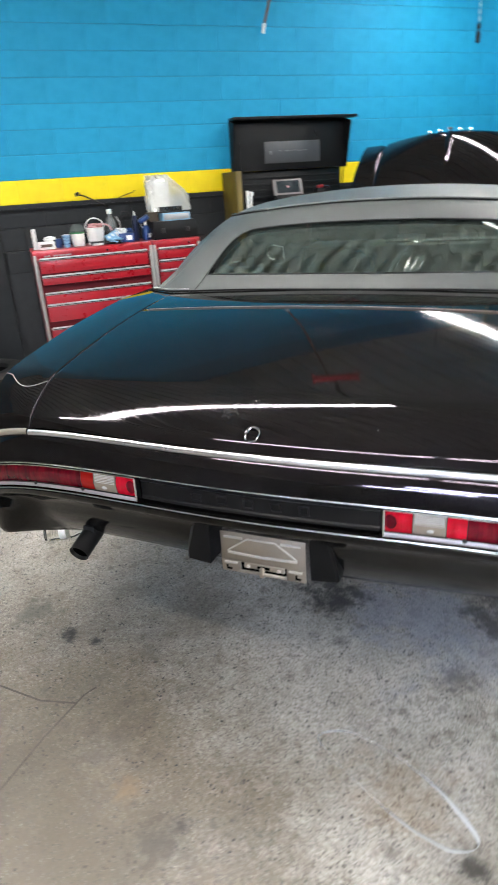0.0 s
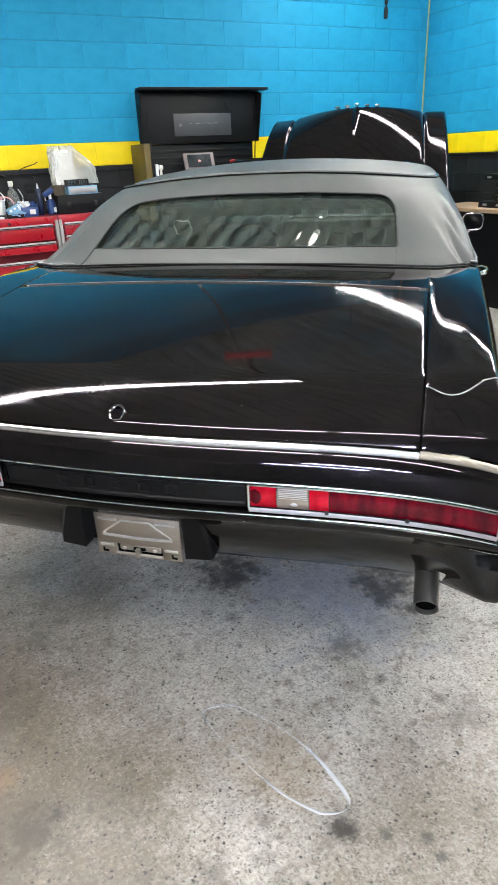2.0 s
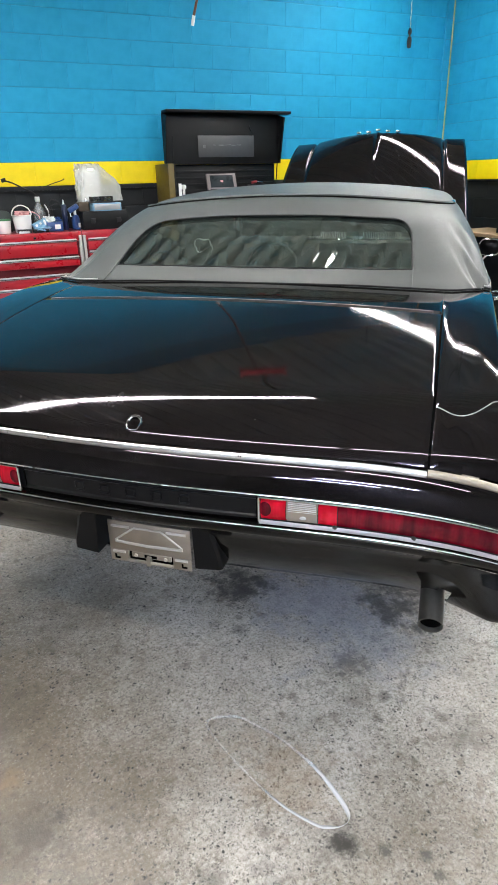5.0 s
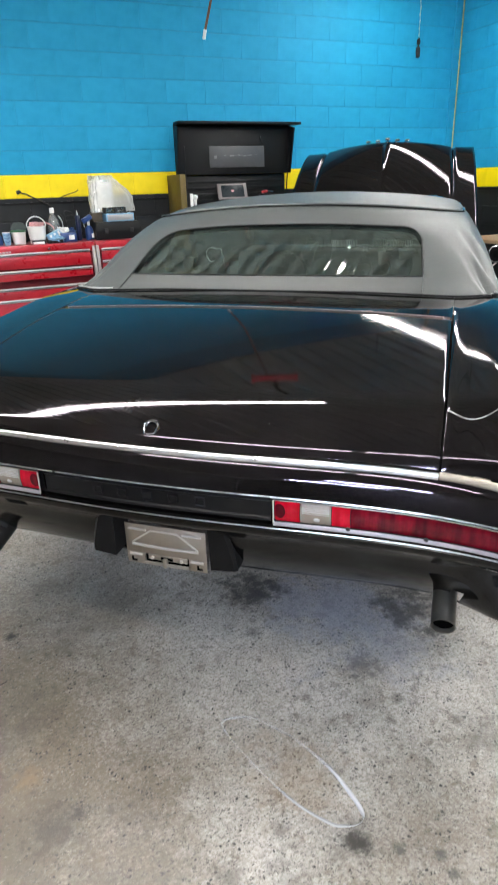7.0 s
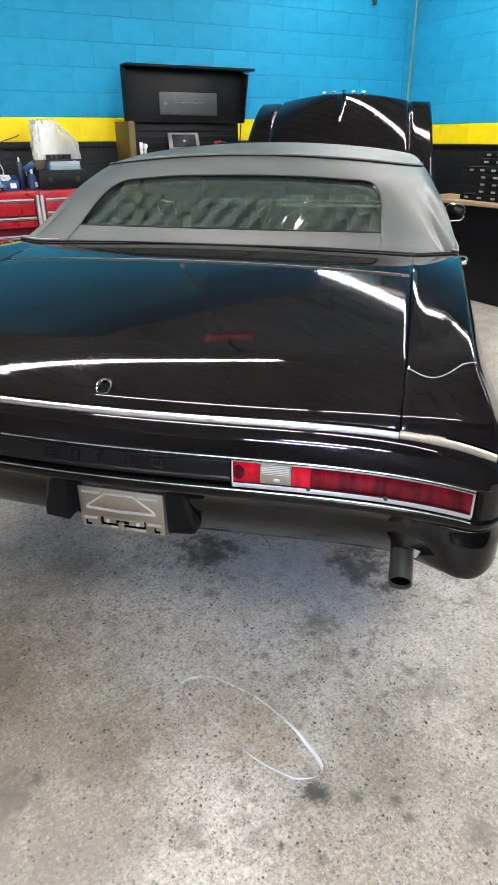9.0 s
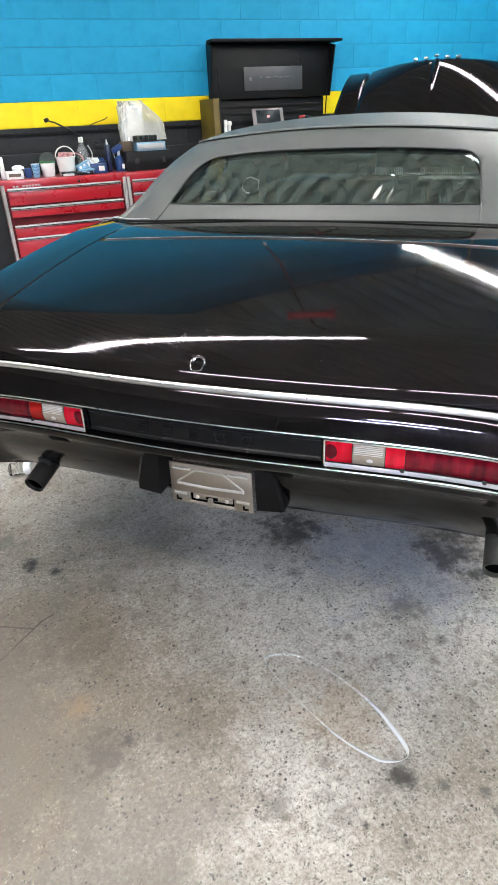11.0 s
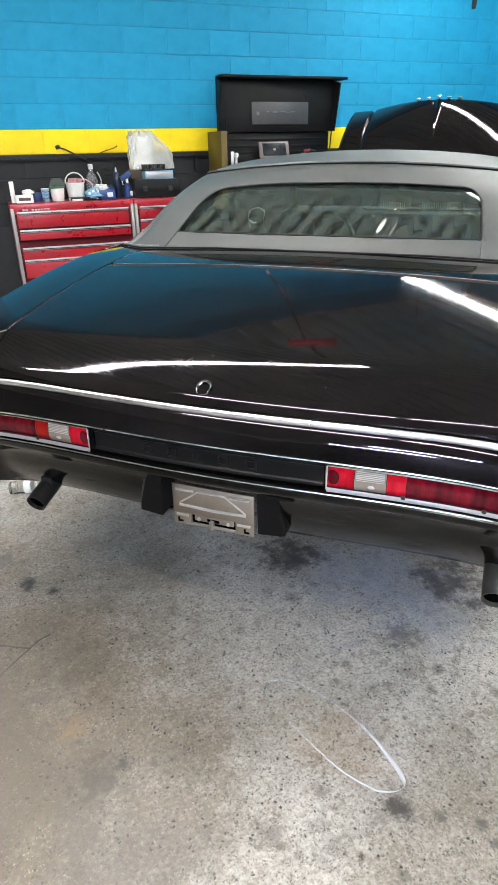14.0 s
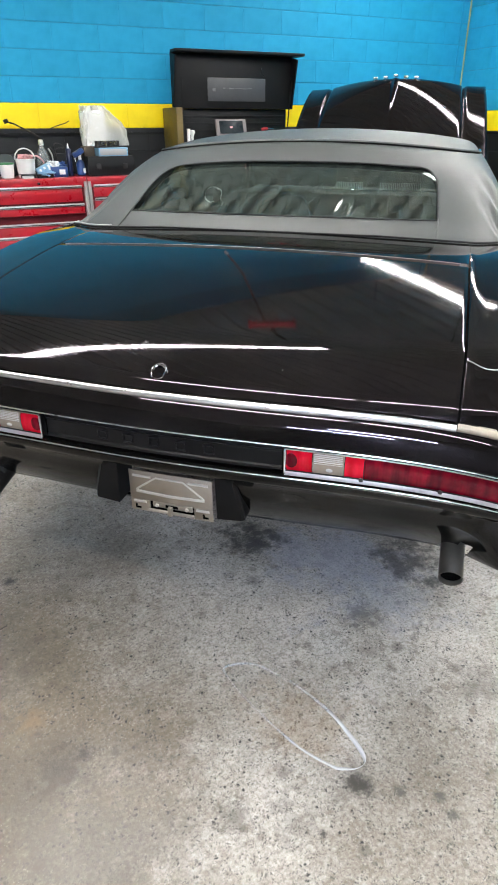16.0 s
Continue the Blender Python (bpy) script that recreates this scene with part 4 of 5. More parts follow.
# --- doors, cowl and nose ---
for sx in (-1, 1):
    part("door_top", body_patch(sx * 0.82, sx * (HALF - 0.003), 1.955, 3.45, 20, 20, -0.075 if sx < 0 else 0.0), M_PAINT, car)
    part("front_fender", body_patch(sx * 0.80, sx * 0.985, 3.455, 5.1, 20, 26), M_PAINT, car)
    handle = part("door_handle", tube([(sx * 0.985, 1.98, 0.955), (sx * 1.035, 1.99, 0.962), (sx * 1.05, 2.04, 0.964), (sx * 1.05, 2.10, 0.964), (sx * 1.035, 2.15, 0.962), (sx * 0.985, 2.16, 0.955)], 0.010, 10), M_CHROME, car, "chrome door handle")
    part("push_button", lathe([(0.011, 0), (0.011, 0.012), (0.004, 0.015)], 14, Matrix.Translation((sx * 1.035, 2.0, 0.962)) @ pose(0, 0, 0, 90, 0, 0)), M_CHROME, handle)
    # door mirror
    my, mz = (2.90, 1.115) if sx > 0 else (3.22, 1.075)
    arm = part("door_mirror", tube([(sx * 0.97, my + 0.03, mz - 0.095), (sx * 0.985, my + 0.02, mz - 0.065), (sx * 1.0, my + 0.01, mz - 0.045)], 0.014, 10), M_CHROME, car, "squared chrome door mirror")
    hd = Matrix.Translation((sx * 1.015, my - 0.02, mz)) @ pose(0, 0, 0, 90, 0, sx * -14)
    ring = []
    for k in range(36):
        a = 2 * math.pi * k / 36
        c, s = math.cos(a), math.sin(a)
        ring.append((0.062 * math.copysign(abs(c) ** 0.6, c), 0.050 * math.copysign(abs(s) ** 0.6, s)))
    part("mirror_shell", sheet([[hd @ Vector((x * g, y * g, z)) for x, y in ring] for g, z in ((0.90, 0.0), (1.0, 0.004), (1.02, -0.004), (0.98, -0.03), (0.7, -0.06), (0.2, -0.07))], closed=True), M_CHROME, arm)
    glass_bm = bmesh.new()
    glass_bm.faces.new([glass_bm.verts.new(hd @ Vector((x * 0.91, y * 0.91, 0.001))) for x, y in ring])
    thick(part("mirror_glass", glass_bm, M_SATIN, arm), 0.002)
    part("mirror_rim", tube([hd @ Vector((x * 0.97, y * 0.97, 0.004)) for x, y in ring], 0.0035 if sx > 0 else 0.005, 6, closed=True), M_CHROME if sx > 0 else M_TRIM, arm)
part("cowl", sheet([[(x, y, z_top(x, y) - 0.02 + 0.02 * (y < 3.5)) for x in span(-0.82, 0.82, 20)] for y in span(3.1, 4.25, 8)]), M_PAINT, car)
part("engine_bay", box(-0.78, 0.78, 3.75, 5.05, 0.5, 0.82, 0.05), M_DUSTY, car)
part("front_bumper", tube([(x, 5.12 - 0.06 * x * x, 0.55) for x in span(-0.93, 0.93, 24)], 0.09, 12, flat=1.3), M_CHROME, car)

# --- raised hood ---
HOOD_Y, HOOD_Z, HOOD_L, HOOD_A = 4.268, 1.10, 1.065, 53.46


def hood_point(x, t):
    """t from the hinge (0) to the front lip (1)."""
    a = abs(x)
    crown = 0.155 - 0.117 * (a / 0.66) ** 2.0 if a < 0.66 else 0.038 - 0.012 * (a - 0.66) / 0.2
    crown += 0.018 * max(0.0, 1 - a / 0.03)
    crown -= 0.022 * math.exp(-((a - 0.655) / 0.016) ** 2)
    y, z = HOOD_L * t, crown * (0.24 + 0.76 * t * t) - 0.221 * t ** 4 + 0.027 * (min(a, 0.66) / 0.66) ** 2 * t * (1 - t) - (0.05 * smooth((t - 0.95) / 0.05))
    c, s = math.cos(radians(HOOD_A)), math.sin(radians(HOOD_A))
    return (0.075 + x * (0.99 - 0.12 * t), HOOD_Y + y * c - z * s, HOOD_Z + y * s + z * c)


hx = sorted({round(v, 4) for v in span(-0.86, 0.86, 70) + span(-0.05, 0.05, 9) + span(0.62, 0.69, 9) + span(-0.69, -0.62, 9)})
hood = part("hood", sheet([[hood_point(x, t) for x in hx] for t in span(0, 1, 40)]), M_PAINT, car, "raised glossy black hood with a centre crease")
thick(hood, 0.03)
for k in range(5):
    x = -0.20 + 0.1 * k
    p = Vector(hood_point(x, 0.955))
    part("raised_mark", box(p.x - 0.02, p.x + 0.02, p.y - 0.005, p.y + 0.005, p.z + 0.002, p.z + 0.022, 0.004), M_CHROME, hood)

# --- windscreen and cabin ---
part("windscreen_frame", tube([(-0.80, 3.40, 1.10), (-0.74, 3.16, 1.40), (-0.60, 3.06, 1.445), (0, 3.02, 1.46), (0.60, 3.06, 1.445), (0.74, 3.16, 1.40), (0.80, 3.40, 1.10)], 0.02, 8), M_CHROME, car)
screen = part("windscreen", sheet([[(x * (0.78 - 0.09 * t), 3.42 - 0.36 * t + 0.03 * (1 - abs(x)), 1.10 + 0.34 * t) for x in span(-1, 1, 20)] for t in span(0, 1, 6)]), M_CLEARGLASS, car)
screen.visible_shadow = False
part("dashboard", box(-0.76, 0.76, 2.95, 3.35, 0.78, 1.14, 0.05), M_INTERIOR, car)
for k in range(24):
    for x0 in (-0.15, 0.22):
        part("dash_slat", box(x0 + 0.011 * k, x0 + 0.011 * k + 0.004, 2.94, 2.96, 1.145, 1.20, 0.001), M_WHITE, car)
part("dash_trim", tube([(-0.15, 2.93, 1.15), (0.70, 2.93, 1.15)], 0.007, 6), M_CHROME, car)
for x0, x1 in ((-0.72, -0.03), (0.03, 0.72)):
    part("front_seat", box(x0, x1, 2.02, 2.2, 0.61, 1.06, 0.06), M_INTERIOR, car)
part("rear_seat", box(-0.72, 0.72, 1.30, 1.50, 0.61, 1.04, 0.06), M_INTERIOR, car)
part("package_shelf", box(-0.78, 0.78, 1.10, 1.36, 1.02, 1.07, 0.01), M_INTERIOR, car)
part("cabin_floor", box(-0.80, 0.80, 1.3, 3.4, 0.56, 0.60, 0.01), M_INTERIOR, car)
wheel_c = Matrix.Translation((-0.34, 2.62, 0.99)) @ pose(0, 0, 0, 62)
ring = [wheel_c @ Vector((0.18 * math.cos(2 * math.pi * k / 40), 0.18 * math.sin(2 * math.pi * k / 40), 0)) for k in range(40)]
bm = tube(ring, 0.012, 8, closed=True)
tube([wheel_c @ Vector((-0.19, 0, 0)), wheel_c @ Vector((0, -0.01, -0.03)), wheel_c @ Vector((0.19, 0, 0))], 0.012, 8, bm=bm)
part("steering_wheel", bm, M_BLACKBOX, car, "dark steering wheel")
# visors added, one hung lower, to block the blue showing through the cabin
for sx in (-1, 1):
    part("sun_visor", box(min(sx * 0.06, sx * 0.62), max(sx * 0.06, sx * 0.62), 2.93, 2.955, 1.17 if sx < 0 else 1.27, 1.46, 0.012), M_INTERIOR, car)
part("inner_mirror", box(-0.10, 0.10, 2.98, 3.0, 1.33, 1.39, 0.01), M_CHROME, car)


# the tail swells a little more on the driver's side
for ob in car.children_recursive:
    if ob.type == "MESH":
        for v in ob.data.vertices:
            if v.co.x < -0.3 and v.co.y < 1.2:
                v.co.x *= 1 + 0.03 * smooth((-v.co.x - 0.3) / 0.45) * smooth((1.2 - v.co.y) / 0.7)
part("pipe_hanger", box(-0.70, -0.655, 0.085, 0.10, 0.455, 0.56, 0.004), M_RUBBER, car)


# ---- shop lamps ----
LAMP_Z = 3.58


def strip_lamp(length, glow):
    lamp = root("strip_light", "long white fluorescent strip light under the ceiling", "light", group="ceiling strip lights")
    part("housing", box(-length / 2, length / 2, -0.055, 0.055, 0.0, 0.06, 0.006), M_WHITE, lamp)
    # unseen wings, added to keep direct light off the upper wall
    for sy in (-1, 1):
        wing = [[(x, sy * y, z) for x in (-length / 2, length / 2)] for y, z in ((0.056, 0.012), (0.082, -0.022), (0.084, -0.020), (0.057, 0.016))]
        part("reflector", sheet(wing), M_WHITE, lamp)
    for dy in (-0.024, 0.024):
        part("tube", tube([(-length / 2 + 0.04, dy, -0.02), (length / 2 - 0.04, dy, -0.02)], 0.019, 10), glow, lamp)
    for sx in (-1, 1):
        part("socket", box(sx * (length / 2 - 0.02) - 0.012, sx * (length / 2 - 0.02) + 0.012, -0.048, 0.048, -0.04, 0.0, 0.003), M_WHITE, lamp)
    for sx in (-1, 1):
        part("hanger", tube([(sx * length * 0.35, 0, 0.06), (sx * length * 0.35, 0, CEIL - LAMP_Z)], 0.004, 6), M_PIPE, lamp)
    return lamp


# rows across and along the car
LAMPS = [(-0.95 - 2.03 * k, 0.90 - 1.175 * k, LAMP_Z, 30.0) for k in range(2)]
LAMPS += [(0.55 + 1.535 * k, 4.98 - 1.97 * k, LAMP_Z, 127.9) for k in (1, 2)]
# the next two sets are turned down to balance the wall and floor
LOW_LAMPS = [(0.55, 4.98, LAMP_Z, 127.9)]
DIM_LAMPS = [(2.1 - 2.48 * k, -1.93 + 0.31 * k, LAMP_Z, -7.1) for k in range(2)]
# unseen cool lamps, added to brighten the floor behind and under the car
COOL_FILLS = [(1.9, -4.5, LAMP_Z, -9.0), (1.2, -5.7, LAMP_Z, -9.0)]
for glow, places in ((M_TUBE, LAMPS), (M_TUBE_LOW, LOW_LAMPS), (M_TUBE_DIM, DIM_LAMPS), (M_TUBE_FILL, COOL_FILLS)):
    first = strip_lamp(2.4, glow)
    for k, (x, y, z, turn) in enumerate(places):
        m = pose(x, y, z, 0, 0, turn)
        if k == 0:
            first.matrix_basis = m
        else:
            copy_thing(first, m)

# ---- things along the block wall ----
def at_wall(s, d, z, turn=0.0):
    """A place in the shop: s along the wall, d out from it."""
    return SHOP @ pose(s, -d, z, 0, 0, turn)


def roll_cabinet(width, faces, name_plate):
    cab = root("tool_cabinet", "red steel tool cabinet with silver drawer rails, top cluttered", "tool cabinet", group="red tool cabinets")
    w = width / 2
    part("carcass", box(-w, w, -0.46, 0.0, 0.12, 1.05, 0.006), M_RED, cab)
    part("top_panel", box(-w, w, -0.485, 0.0, 1.052, 1.135, 0.008), M_RED, cab)
    part("inside", box(-w + 0.03, w - 0.03, -0.47, -0.455, 0.14, 1.05, 0.002), shaded_red, cab)
    for sx in (-1, 1):
        part("corner_post", box(sx * w - 0.015 * (1 + sx), sx * w + 0.015 * (1 - sx), -0.495, -0.455, 0.12, 1.10, 0.006), M_POST, cab, "silver corner post")
    for z0, z1, out in faces:
        dr = part("drawer", box(-w + 0.05, w - 0.05, -0.478 - out, -0.10, z0, z1, 0.004), M_RED, cab)
        part("drawer_rail", box(-w + 0.05, w - 0.05, -0.496 - out, -0.474 - out, z1 - 0.004, z1 + 0.02, 0.006), M_SILVER, dr, "silver drawer rail")
        part("rail_groove", box(-w + 0.052, w - 0.052, -0.4985 - out, -0.494 - out, z1 + 0.002, z1 + 0.0065, 0.0005), M_DARK, dr)
        part("drawer_edge", box(-w + 0.052, w - 0.052, -0.482 - out, -0.476 - out, z0 - 0.003, z0 + 0.003, 0.001), shaded_red, dr)
    if name_plate:
        for k in range(9):
            if k in (2,):
                continue
            part("name_mark", box(-w + 0.10 + 0.026 * k, -w + 0.12 + 0.026 * k, -0.489, -0.484, 1.078, 1.092, 0.001), M_SILVER, cab)
    part("top_lock", lathe([(0.011, 0), (0.011, 0.006), (0.003, 0.007)], 14, pose(0.12, -0.485, 1.095, 90)), M_CHROME, cab)
    for sx in (-1, 1):
        for y in (-0.40, -0.06):
            part("caster", lathe([(0.05, -0.018), (0.06, -0.012), (0.06, 0.012), (0.05, 0.018)], 20, pose(sx * (w - 0.08), y, 0.06, 0, 90, 0)), M_RUBBER, cab)
    return cab


# the cabinet's red darkened, to paint in shade between and below the drawers
shaded_red = plain("shaded_red_steel", (0.095, 0.005, 0.009), 0.6, var=0.3, spec=0.2)
FACES = [(0.934, 1.052, 0.0), (0.838, 0.905, 0.03), (0.665, 0.752, 0.0), (0.505, 0.648, 0.0), (0.33, 0.44, 0.02), (0.15, 0.30, 0.0)]
cab = roll_cabinet(1.07, FACES, True)
cab.matrix_basis = at_wall(-1.285, 0.015, 0)
cab = roll_cabinet(0.46, [(0.965, 1.052, 0.0), (0.87, 0.94, 0.0), (0.75, 0.85, 0.0), (0.55, 0.73, 0.0), (0.34, 0.53, 0.0), (0.15, 0.32, 0.0)], False)
cab.matrix_basis = at_wall(-0.515, 0.015, 0)

slab("wall_pier", -3.2, -2.06, -0.07, 0.0, 0, 1.46, M_COAL, "block pier standing proud of the painted wall")
# black tool chest with its lid up
chest = root("tool_chest", "black steel tool chest with its lid raised", "tool chest", at_wall(0, 0, 0))
part("carcass", box(0.23, 1.46, -0.52, -0.03, 0.1, 1.30, 0.01, at_wall(0, 0, 0)), M_BLACKBOX, chest)
part("back_panel", box(0.22, 1.43, -0.12, -0.06, 1.30, 1.68, 0.006, at_wall(0, 0, 0)), M_BLACKBOX, chest)
M0 = at_wall(0, 0, 0)
for k in range(5):
    part("rib", box(0.25, 1.41, -0.126, -0.118, 1.36 + 0.06 * k, 1.385 + 0.06 * k, 0.003, M0), M_BLACKBOX, chest)
up = part("lid", box(0.20, 1.47, -0.17, -0.15, 1.68, 2.135, 0.004, M0), M_BLACKBOX, chest, "raised black lid")
part("lid_top", box(0.205, 1.535, -0.30, -0.14, 2.13, 2.155, 0.006, M0), M_BLACKBOX, up)
for x in (0.20, 1.452):
    vs = [M0 @ Vector((x + dx, y, z)) for dx in (0, 0.014) for y, z in ((-0.15, 1.68), (-0.19, 1.68), (-0.29, 2.10), (-0.15, 2.132))]
    part("lid_side", (vs, [(0, 1, 2, 3), (7, 6, 5, 4), (0, 4, 5, 1), (1, 5, 6, 2), (2, 6, 7, 3), (3, 7, 4, 0)]), M_BLACKBOX, up)
part("name_panel", box(0.555, 1.165, -0.178, -0.170, 1.745, 1.94, 0.003, M0), plain("grey_plate", (0.05, 0.052, 0.056), 0.4, var=0.2), up, "dark grey name panel")
M_WORNMARK = plain("rubbed_print", (0.16, 0.165, 0.17), 0.5, var=0.5, scale=90)
for k, (a, b) in enumerate(((0.08, 0.13), (0.26, 0.30), (0.31, 0.35), (0.36, 0.44), (0.46, 0.50), (0.51, 0.58), (0.59, 0.66), (0.68, 0.76), (0.78, 0.86))):
    part("worn_mark", box(0.555 + 0.61 * a, 0.555 + 0.61 * b, -0.181, -0.177, 1.847 - 0.02 * (k == 0) + 0.004 * (k % 3), 1.855 + 0.003 * (k % 2), 0.001, M0), M_WORNMARK, up)
for x in (0.26, 1.40):
    part("gas_strut", tube([M0 @ Vector((x, -0.2, 1.42)), M0 @ Vector((x, -0.28, 1.93))], 0.006, 8), M_BLACKBOX, chest)
part("strap_hook", tube([M0 @ Vector((1.11, -0.19, 2.03)), M0 @ Vector((1.12, -0.2, 1.98)), M0 @ Vector((1.14, -0.2, 1.965))], 0.005, 6), M_BLACKBOX, up)

# small helper for the clutter: a thing of one or more parts, placed by the wall
M0W = at_wall(0, 0, 0)


def boxed(name, label, category, s0, s1, d0, d1, z0, z1, mat, bevel=0.004, turn=0.0):
    cx, cy = (s0 + s1) / 2, -(d0 + d1) / 2
    ob = part(name, box(s0 - cx, s1 - cx, -d1 - cy, -d0 - cy, 0, z1 - z0, bevel), mat)
    return whole(ob, label, category, m=SHOP @ pose(cx, cy, z0, 0, 0, turn))


M_BLUEPLASTIC = plain("blue_plastic", (0.010, 0.045, 0.17), 0.4, var=0.15)
M_PALEBLUE = plain("pale_blue_card", (0.22, 0.42, 0.60), 0.5, var=0.2)
M_GREEN = plain("green_plastic", (0.05, 0.22, 0.08), 0.4)
M_PINK = plain("pink_cloth", (0.62, 0.30, 0.30), 0.8, var=0.2, bumps=0.4)
M_BAG = plain("white_paper_pack", (0.93, 0.92, 0.89), 0.28, var=0.1, scale=18, coat=0.3)
M_BROWN = plain("brown_card", (0.10, 0.075, 0.05), 0.7, var=0.2)
# cupboard yellow, darkened to paint in the shade it stands in
M_OCHRE = plain("shaded_yellow_paint", (0.12, 0.08, 0.01), 0.55, var=0.2)
TOPZ = 1.136

boxed("level_box", "narrow white and yellow box standing on end", "box", -1.79, -1.752, 0.30, 0.33, TOPZ, 1.31, M_WHITE)
carton = boxed("white_carton", "low white cardboard carton on the cabinet", "box", -1.752, -1.608, 0.32, 0.42, TOPZ, 1.20, M_WHITE)
part("printed_band", box(-0.05, 0.05, -0.0515, -0.0495, 0.02, 0.045, 0.0005, carton.matrix_basis), M_BROWN, carton)
# crumpled wrapper


def crumple(name, label, category, m, rx, ry, rz, mat, amount, seed=1, flat_bottom=True):
    bm = bmesh.new()
    bmesh.ops.create_icosphere(bm, subdivisions=4, radius=1.0)
    for v in bm.verts:
        k = 1 + amount * noise.noise(v.co * 2.2 + Vector((seed * 7.1, 0, 0))) + 0.5 * amount * noise.noise(v.co * 6.0 + Vector((0, seed * 3.7, 0))) - 0.35 * amount * abs(noise.noise(v.co * 9.0 + Vector((seed, seed, 0))))
        v.co = Vector((v.co.x * rx * k, v.co.y * ry * k, v.co.z * rz * k + rz))
        if flat_bottom:
            v.co.z = max(0.0, v.co.z)
    return whole(part(name, bm, mat, sharp=60), label, category, m=m)


crumple("plastic_wrapper", "crumpled clear wrapper lying on a carton", "wrapper", at_wall(-1.645, 0.37, 1.2), 0.045, 0.03, 0.022, M_BAG, 0.5, seed=2)
boxed("blue_box", "small blue cardboard box on the cabinet", "box", -1.592, -1.535, 0.27, 0.33, TOPZ, 1.212, M_BLUEPLASTIC)

cup = root("paper_cup", "blue and white patterned paper cup", "cup", at_wall(-1.497, 0.36, TOPZ))
part("body", lathe([(0.026, 0), (0.0265, 0.002), (0.035, 0.105), (0.033, 0.105), (0.025, 0.004)], 24, cup.matrix_basis), M_PALEBLUE, cup)
part("rim", lathe([(0.034, 0.104), (0.0375, 0.107), (0.034, 0.110), (0.032, 0.107), (0.034, 0.104)], 24, cup.matrix_basis), M_WHITE, cup)
for z in (0.03, 0.06, 0.085):
    part("printed_wave", tube([cup.matrix_basis @ Vector(((0.0275 + 0.08 * z) * math.cos(a), (0.0275 + 0.08 * z) * math.sin(a), z + 0.006 * math.sin(5 * a))) for a in span(0, 6.2, 30)], 0.0022, 5), M_BLUEPLASTIC, cup)

tub = root("plastic_tub", "white plastic tub with a green rim", "tub", at_wall(-1.39, 0.32, TOPZ))
part("body", lathe([(0.05, 0), (0.052, 0.003), (0.063, 0.11), (0.060, 0.11), (0.05, 0.006)], 28, tub.matrix_basis), M_WHITE, tub)
part("lid_rim", lathe([(0.060, 0.106), (0.067, 0.108), (0.067, 0.12), (0.058, 0.121), (0.0, 0.119)], 28, tub.matrix_basis), M_GREEN, tub)
part("paper_label", lathe([(0.0555, 0.03), (0.0608, 0.085)], 28, tub.matrix_basis), M_WHITE, tub)

whole(part("grinding_disc", lathe([(0.02, -0.004), (0.07, -0.005), (0.072, 0.0), (0.07, 0.005), (0.02, 0.004)], 30, pose(0, 0, 0.072, 78)), plain("dark_green_rubber", (0.02, 0.035, 0.03), 0.5, var=0.3)), "dark green round disc propped behind the tub", "disc", m=at_wall(-1.37, 0.16, 1.18))
boxed("black_block", "black box standing behind the tub", "box", -1.43, -1.31, 0.10, 0.18, TOPZ, 1.19, M_RUBBER)

pail = root("plastic_pail", "white pail holding pink rags, handle up", "pail", at_wall(-1.226, 0.31, TOPZ))
PM = pail.matrix_basis
part("body", lathe([(0.068, 0), (0.07, 0.004), (0.082, 0.145), (0.078, 0.145), (0.066, 0.01), (0.0, 0.01)], 28, PM), M_WHITE, pail)
part("rim", lathe([(0.081, 0.14), (0.086, 0.144), (0.081, 0.149), (0.078, 0.144), (0.081, 0.14)], 28, PM), M_WHITE, pail)
part("handle", tube([PM @ Vector((0.084 * math.cos(a), 0.0, 0.145 + 0.085 * math.sin(a))) for a in span(0, math.pi, 20)], 0.0055, 8), M_WHITE, pail)
part("grey_label", lathe([(0.0715, 0.02), (0.0748, 0.065)], 28, PM), plain("grey_print", (0.28, 0.28, 0.28), 0.5), pail)
crumple("pink_rag", "pink shop rag stuffed in the pail", "rag", at_wall(-1.22, 0.31, 1.25), 0.06, 0.06, 0.035, M_PINK, 0.5, seed=5, flat_bottom=False)
part("red_hose_loop", tube([at_wall(-1.16, 0.3, 1.24) @ Vector((0.09 * math.cos(a), 0, 0.07 * math.sin(a))) for a in span(-0.4, 2.9, 20)], 0.006, 8), M_PINK, pail)

M_JUG = plain("translucent_grey", (0.55, 0.58, 0.57), 0.2, var=0.1)
M_JUG.node_tree.nodes["Principled BSDF"].inputs["Transmission Weight"].default_value = 0.7
jug = root("spray_bottle", "translucent grey bottle with a white cap", "bottle", at_wall(-1.05, 0.15, 1.16))
JM = jug.matrix_basis
part("body", lathe([(0.05, 0), (0.055, 0.01), (0.055, 0.12), (0.045, 0.17), (0.02, 0.21), (0.018, 0.23)], 26, JM), M_JUG, jug)
part("cap", lathe([(0.021, 0.225), (0.022, 0.228), (0.022, 0.265), (0.018, 0.27), (0, 0.27)], 20, JM), M_WHITE, jug)
part("carry_loop", tube([JM @ Vector((0.055 + 0.03 * math.sin(a), 0, 0.04 + 0.16 * a / math.pi)) for a in span(0, math.pi, 14)], 0.006, 8), plain("pale_grey", (0.5, 0.5, 0.48), 0.4), jug)
boxed("black_case", "small black case lying under the bottle", "case", -1.13, -0.98, 0.05, 0.22, TOPZ, 1.158, M_RUBBER)

b1 = boxed("parts_box", "tilted blue and white parts box", "box", -1.13, -1.0, 0.32, 0.39, 1.16, 1.235, M_PALEBLUE, turn=8)
